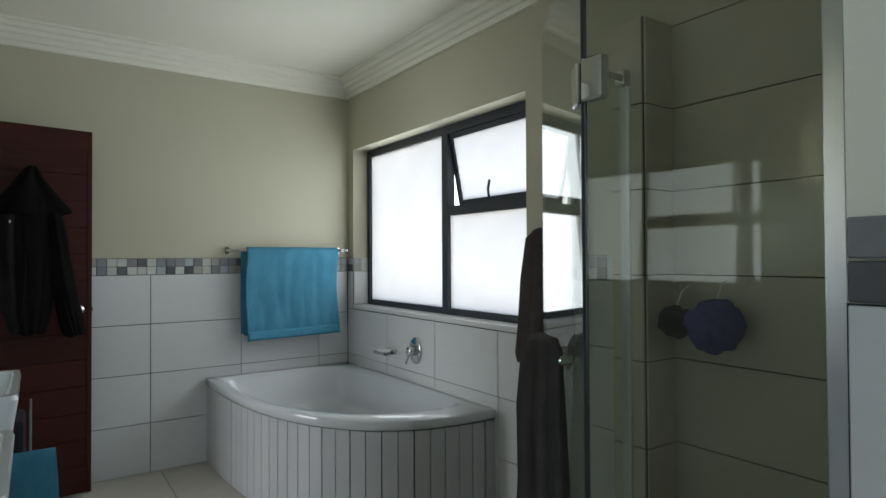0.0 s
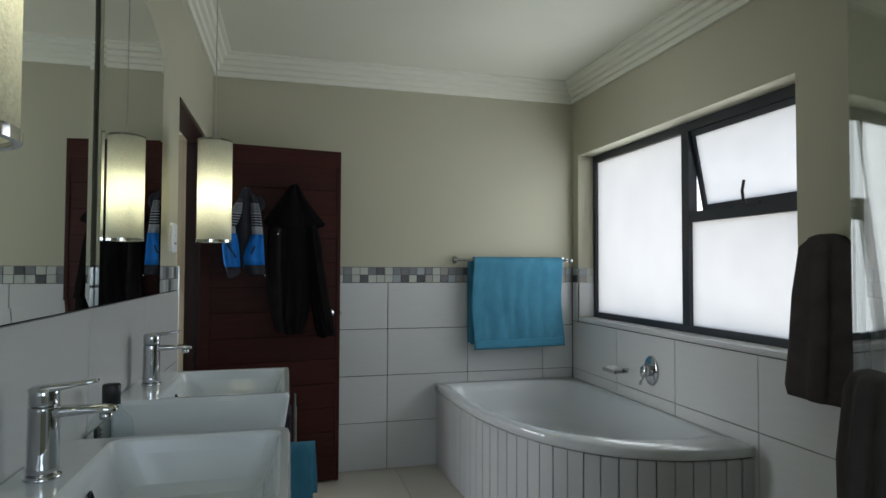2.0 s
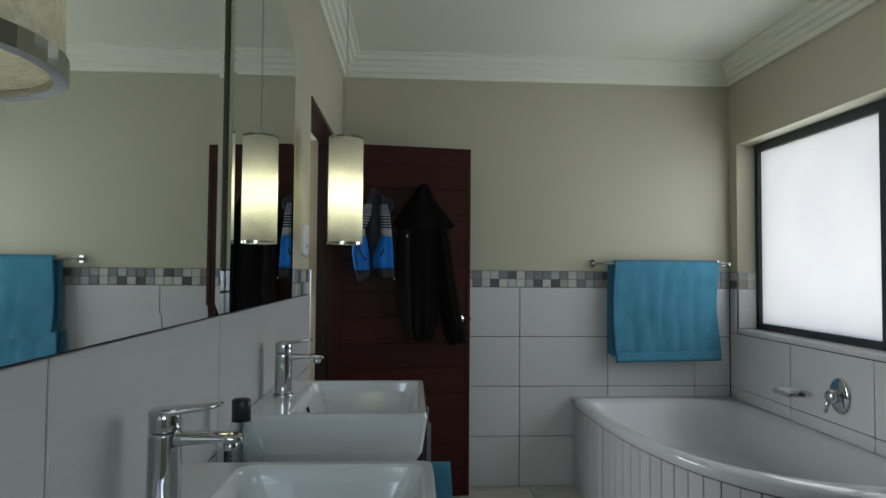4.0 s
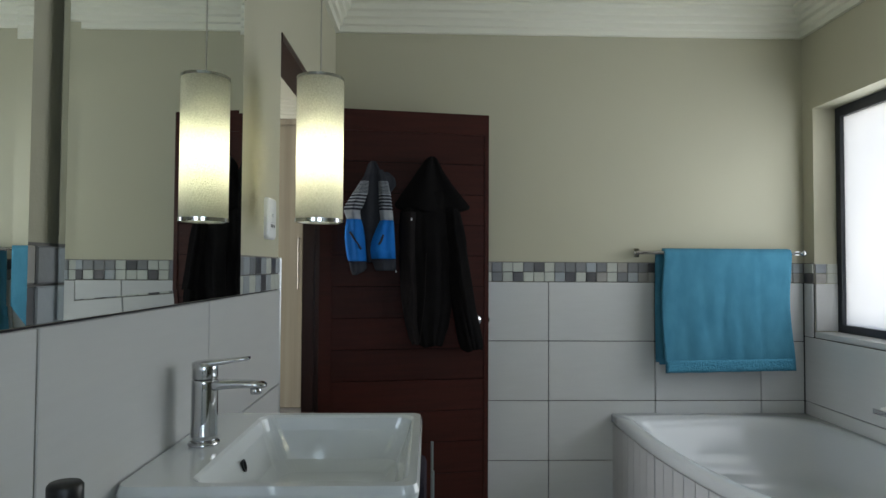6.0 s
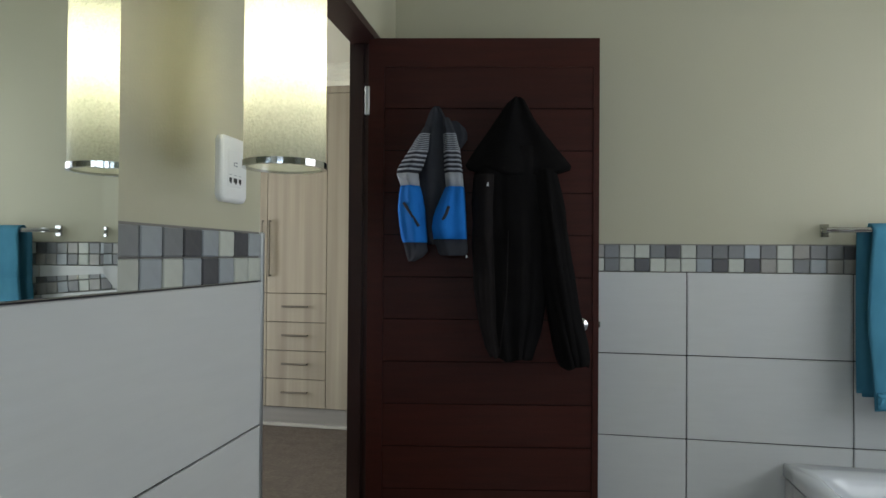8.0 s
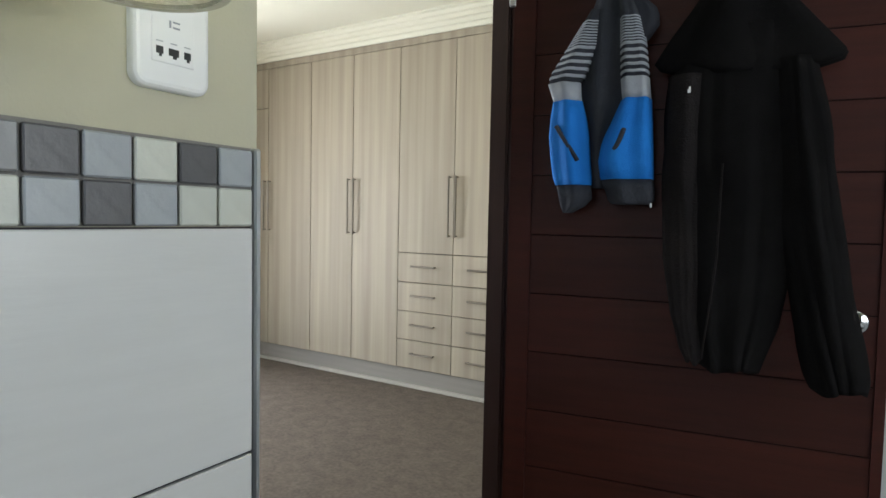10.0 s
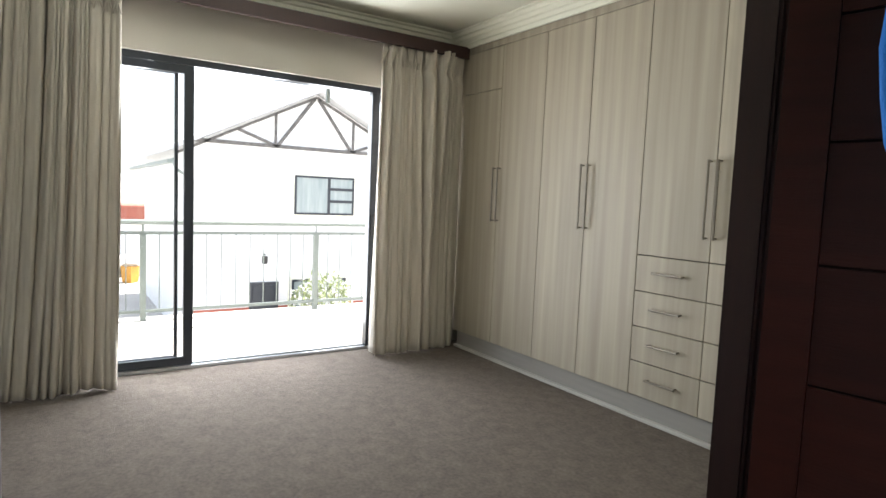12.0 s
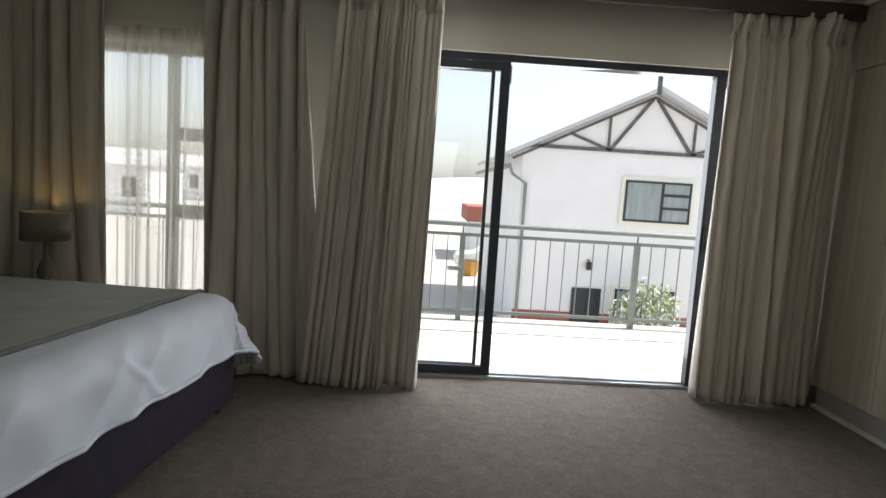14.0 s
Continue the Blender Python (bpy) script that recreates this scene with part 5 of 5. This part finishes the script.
house_window(9.08, 11.0, .61, 1.78, [.565])
house_window(9.05, 10.8, -2.3, -1.36, [.55])
part("front_door", boxes((HX + .0, HX + .06, 7.80, 8.65, GZ, -1.40), (HX + .06, HX + .08, 7.89, 8.19, GZ, -1.49), (HX + .06, HX + .08, 8.24, 8.56, GZ, -1.49)), BLACKAL, house)
part("downpipe", tube([(HX + .4, HY0 - .42, 2.0), (HX + .1, HY0 - .28, 1.75), (HX + .07, HY0 + .12, 1.5), (HX + .07, HY0 + .12, GZ)], .045, 10), RAILM, house)
part("gutter", box(HX - 9, HX + .45, HY0 - .55, HY0 - .42, 1.88, 2.0, .02), RAILM, house)
part("plinth_band", box(HX - .001, HX + .03, HY0, HY1, GZ, -2.13), BRICKRED, house)
part("wall_lantern", boxes((HX + .06, HX + .2, 8.14, 8.28, -.85, -.62, .02), (HX, HX + .13, 8.19, 8.23, -.60, -.56)), BLACKP, house)

# flowering shrub before the house
shrub = thing("flowering_shrub", "pale flowering shrub before the neighbour's wall", "shrub", pose(HX + 1.2, 9.6, GZ))
bm = bmesh.new()
for k in range(9):
    a = k * 2.4
    add_tube(bm, [(0, 0, 0), (.25 * math.cos(a), .4 * math.sin(a), .55), (.45 * math.cos(a), .6 * math.sin(a), 1.3 + .15 * (k % 3))], [.03, .02, .008], 6)
part("stems", bm, BARK, shrub)


def leaf_cloud(n, size, rng, spread, zc):
    bm = bmesh.new()
    for k in range(n):
        d = Vector((rng.gauss(0, 1), rng.gauss(0, 1), rng.gauss(0, .8))).normalized() * rng.random() ** .4
        lump = 1 + .35 * noise.noise(d * 2.3)
        p = Vector((d.x * spread[0] * lump, d.y * spread[1] * lump, zc + d.z * spread[2] * lump))
        q = Euler((rng.random() * 6, rng.random() * 6, rng.random() * 6)).to_matrix()
        s = size * (.6 + rng.random() * .8)
        vs = [bm.verts.new(p + q @ Vector(c) * s) for c in ((-.5, 0, 0), (0, -.22, .05), (.5, 0, 0), (0, .22, .05))]
        bm.faces.new(vs)
    return bm


rng = random.Random(5)
part("crown", leaf_cloud(2600, .13, rng, (.55, .85, .95), 1.08), LEAF, shrub)
part("blossom", leaf_cloud(2300, .10, rng, (.58, .88, .98), 1.12), PLASTIC, shrub, "white blossom")

# far houses, a red wall, a car under cover, hills
def far_house(x, y, w, d, h, wall, roofm, label):
    th = thing("far_house", label, "house", pose(x, y, GZ))
    part("wall", box(-d / 2, d / 2, -w / 2, w / 2, 0, h), wall, th)
    bm = bmesh.new()
    v = [bm.verts.new(c) for c in ((-d / 2 - .3, -w / 2 - .3, h), (d / 2 + .3, -w / 2 - .3, h), (d / 2 + .3, w / 2 + .3, h), (-d / 2 - .3, w / 2 + .3, h), (0, -w / 2 - .3, h + d * .18), (0, w / 2 + .3, h + d * .18))]
    for f in ((0, 1, 4), (2, 3, 5), (1, 2, 5, 4), (3, 0, 4, 5), (3, 2, 1, 0)):
        bm.faces.new([v[i] for i in f])
    part("roof", bm, roofm, th)
    for k in range(max(2, int(w / 3))):
        yy = -w / 2 + (k + .5) * w / max(2, int(w / 3))
        part("window", box(d / 2, d / 2 + .05, yy - .6, yy + .6, h * .35, h * .75), BLACKAL, th)
    return th


red = thing("red_shed", "low red brick shed beyond the neighbour's house", "shed", pose(-38, 8.6, GZ))
part("wall", box(-2.5, 2.5, -2.3, 2.3, 0, 2.3), OUTWALL, red)
part("roof", box(-2.9, 2.9, -2.6, 2.6, 2.3, 3.25, .05), BRICKRED, red)
far_house(-70, -12, 14, 10, 4.5, OUTWALL, ROOF, "distant white house under a pale roof")
far_house(-95, -34, 16, 10, 5.0, OUTWALL, ROOF, "distant white house on the slope")
far_house(-60, -28, 12, 9, 4.5, OUTWALL, ROOF, "distant plastered house by the road")
bm = bmesh.new()
n = 60
va = [[bm.verts.new((-420 - 60 * r + 40 * math.sin(i * .3), -500 + 1000 * i / n, GZ - 2 + (0, 12, 20)[r] * (.7 + .5 * noise.noise(Vector((i * .13, r * .4, 3)))))) for i in range(n + 1)] for r in range(3)]
for a, b in zip(va, va[1:]):
    for i in range(n):
        bm.faces.new((a[i], a[i + 1], b[i + 1], b[i]))
struct("backdrop_hills", bm, HILL, "low dry hills on the horizon", "hills")
crate = thing("storage_bin", "ochre plastic bin standing on the paving", "bin", pose(-29.0, 5.87, GZ))
part("body", loft([(0, 0, z, r, r, 0, 1, 0) for z, r in ((0, .30), (.1, .33), (.74, .38))], 4), mat("ochre_plastic", (.5, .24, .03), .5), crate)
part("lid", box(-.30, .30, -.30, .30, .74, .80, .03), BARK, crate)


def parked_car(x, y):
    """A hatchback seen from the side: body drawn in profile, glasshouse, bumpers and wheels."""
    th = thing("parked_car", "white hatchback parked on the paving beyond the houses", "car", pose(x, y, GZ))

    def hull(prof, hw, name, material, label=""):
        bm = bmesh.new()
        rings = [[bm.verts.new((sx * hw * k, py, pz)) for py, pz in prof] for sx, k in ((-1, .93), (-1, 1.0), (1, 1.0), (1, .93))]
        for v, (py, pz) in zip(rings[1] + rings[2], prof + prof):
            v.co.y *= .985
        for p, q in zip(rings, rings[1:]):
            for i in range(len(prof)):
                j = (i + 1) % len(prof)
                bm.faces.new((p[i], q[i], q[j], p[j]))
        bm.faces.new(rings[0])
        bm.faces.new(rings[-1][::-1])
        return part(name, bm, material, th, label)
    hull([(-2.0, .30), (-2.05, .62), (-1.95, .82), (-1.05, .95), (1.75, .98), (1.98, .80), (2.02, .32)], .84, "body", PLASTIC)
    hull([(-1.02, .952), (-.35, 1.40), (.95, 1.44), (1.70, .985)], .74, "roof", PLASTIC)
    for sx in (-1, 1):
        for y0, y1, y2, y3 in ((-.80, -.30, .28, .28), (.34, .34, .95, 1.40)):
            bm = bmesh.new()
            vs = [bm.verts.new((sx * (.742 + d), py, pz)) for d in (0, .008) for py, pz in ((y0, 1.0), (y1, 1.33), (y2, 1.36), (y3, 1.02))]
            for f in ((3, 2, 1, 0), (4, 5, 6, 7), (0, 1, 5, 4), (1, 2, 6, 5), (2, 3, 7, 6), (3, 0, 4, 7)):
                bm.faces.new([vs[i] for i in f])
            part("side_window", bm, BLACKAL, th)
        for wy in (-1.3, 1.3):
            bm = lathe([(0, -.10), (.24, -.10), (.31, -.08), (.32, 0), (.31, .08), (.24, .10), (0, .10)], 0, 0, 24)
            bm.transform(pose(sx * .78, wy, .32, 0, 90, 0))
            wheel = part("wheel", bm, BLACKP, th)
            bm = lathe([(0, -.115), (.18, -.112), (.2, -.10), (0, -.10)], 0, 0, 16)
            bm.transform(pose(sx * .78, wy, .32, 0, 90 if sx < 0 else -90, 0))
            part("rim", bm, ALU, wheel)
    return th


parked_car(-31.5, 7.2)

# ---------- pieces of walls and floors ----------
TW, TH = .545, .30


def tile_wall(parent, axis, face, lo, hi, joints, zlo, zhi, material, out, rows=None):
    """Tiles on a wall at axis = face, between the upright joints, standing out by the sign of out."""
    cuts = [lo] + [j for j in sorted(joints) if lo + .02 < j < hi - .02] + [hi]
    zs = rows or [zlo + k * TH for k in range(int((zhi - zlo) / TH + .01) + 1)]
    for a, b in zip(cuts, cuts[1:]):
        for z0, z1 in zip(zs, zs[1:]):
            w, h, c = b - a - .004, z1 - z0 - .004, (a + b) / 2
            if axis == "y":
                piece("wall_tile", w, .008, h, (c, face + out * .004, (z0 + z1) / 2), material, parent)
            else:
                piece("wall_tile", .008, w, h, (face + out * .004, c, (z0 + z1) / 2), material, parent)


mrng = random.Random(11)


def mosaic(parent, axis, face, lo, hi, z0, out, first=()):
    s = .0535
    n = max(1, int(round((hi - lo) / s)))
    if n < 6:
        s = (hi - lo) / n
    for k in range(n):
        for r in (0, 1):
            m = mrng.choice([MOS[0], MOS[0], MOS[0], MOS[1], MOS[1], MOS[2], MOS[2], MOS[3], MOS[4]])
            if first and k < len(first):
                m = MOS[first[k][r]]
            c, z = hi - (k + .5) * s, z0 + .025 + r * .0495
            if axis == "y":
                piece("mosaic_tile", s - .003, .007, .0465, (c, face + out * .0035, z), m, parent, .002)
            else:
                piece("mosaic_tile", .007, s - .003, .0465, (face + out * .0035, c, z), m, parent, .002)


def grout(name, *rows):
    return struct(name, boxes(*rows), GROUT, "thin dark grout bed behind the wall tiles", "grout")


g = .003
grout("grout_far", (.006, XR - .001, YF - g, YF, 0, 1.20))
grout("grout_vanity", (0, g, Y0, 3.0, 0, 1.20))
grout("grout_window", (XR - g, XR, 1.54, WY0, 0, 1.20), (XR - g, XR, WY1, YF - g, 0, 1.20), (XR - g, XR, WY0, WY1, 0, WZ0 - .021))
struct("mosaic_bed", boxes((.006, XR - .001, YF - g, YF, 1.201, 1.302), (0, g, Y0, 3.0, 1.201, 1.302), (XR - g, XR, 1.54, WY0, 1.201, 1.302), (XR - g, XR, WY1, YF - g, 1.201, 1.302)), MGROUT, "grey grout behind the mosaic band", "grout")
tile_wall(wall_far, "y", YF - g, .01, XR - .012, [1.092 + TW * k for k in range(-2, 3)], 0, 1.2, TILE, -1)
mosaic(wall_far, "y", YF - g, .02, XR - .012, 1.2, -1)
tile_wall(wall_vanity, "x", g, Y0 + .01, 2.999, [2.388, 1.827, 1.214, .60, 0, -.60], 0, 1.2, TILE, 1, [0, .303, .603, .902, 1.2])
mosaic(wall_vanity, "x", g, .9, 2.999, 1.2, 1, ((0, 4), (0, 2), (4, 0), (2, 4), (4, 2), (0, 1), (4, 4)))
RJ = [2.96 + .565 * k for k in range(-3, 3)]
tile_wall(wall_window, "x", XR - g, 1.542, YF - .012, RJ, 0, .93, TILE, -1, [0, .3, .6, .928])
tile_wall(wall_window, "x", XR - g, 1.542, WY0 - .002, RJ, 0, 1.2, TILE, -1, [.928, 1.2])
tile_wall(wall_window, "x", XR - g, WY1 + .002, YF - .012, RJ, 0, 1.2, TILE, -1, [.928, 1.2])
mosaic(wall_window, "x", XR - g, 1.542, WY0 - .002, 1.2, -1)
mosaic(wall_window, "x", XR - g, WY1 + .002, YF - .012, 1.2, -1)
# window reveal: tiles and mosaic on its far cheek
tile_wall(wall_window, "y", WY1, XR, FX0, [], 0, 1.2, TILE, -1, [WZ0 + .01, 1.2])
mosaic(wall_window, "y", WY1, XR, FX0, 1.2, -1)
# shower walls
shower_back = struct("wall_shower_back", box(XR - .006, XR, .40, 1.405, 0, 2.35), GROUT, "grout bed of the shower wall", "grout")
tile_wall(shower_back, "x", XR - .006, .402, 1.403, [.86], 0, 2.35, SHTILE, -1, [.03, .33, .63, .93, 1.23, 1.53, 1.83, 2.13, 2.35])
nibg = struct("grout_nib", boxes((2.247, 2.25, 1.405, 1.54, 0, 2.135), (2.247, XR - .016, 1.402, 1.405, 0, 2.135)), GROUT, "grout bed of the shower half wall", "grout")
tile_wall(nibg, "x", 2.247, 1.403, 1.54, [], 0, 2.1, SHTILE, -1, [.03, .33, .63, .93, 1.23, 1.53, 1.83, 2.135])
tile_wall(nibg, "y", 1.402, 2.247, XR - .016, [], 0, 2.1, SHTILE, -1, [.03, .33, .63, .93, 1.23, 1.53, 1.83, 2.135])
entry = struct("grout_entry", box(1.262, 1.265, -.35, .40, 0, 1.24), GROUT, "grout bed of the shower entry wall", "grout")
tile_wall(entry, "x", 1.262, -.35, .398, [.0], 0, 1.24, TILE, -1, [.04, .34, .64, .94, 1.24])
mosaic(entry, "x", 1.262, -.35, .398, 1.24, -1, ((2, 1),))
# floor tiles
FS = .60
xs = [0.0, 1.15 - FS, 1.15, 1.15 + FS, XR]
ys = [YF] + [4.055 - FS * k for k in range(0, 9)] + [Y0]
for a, b in zip(xs, xs[1:]):
    for d, c in zip(ys, ys[1:]):
        if d - c > .02:
            piece("floor_tile", b - a - .004, d - c - .004, .008, ((a + b) / 2, (c + d) / 2, -.004), FTILE, bath_floor)
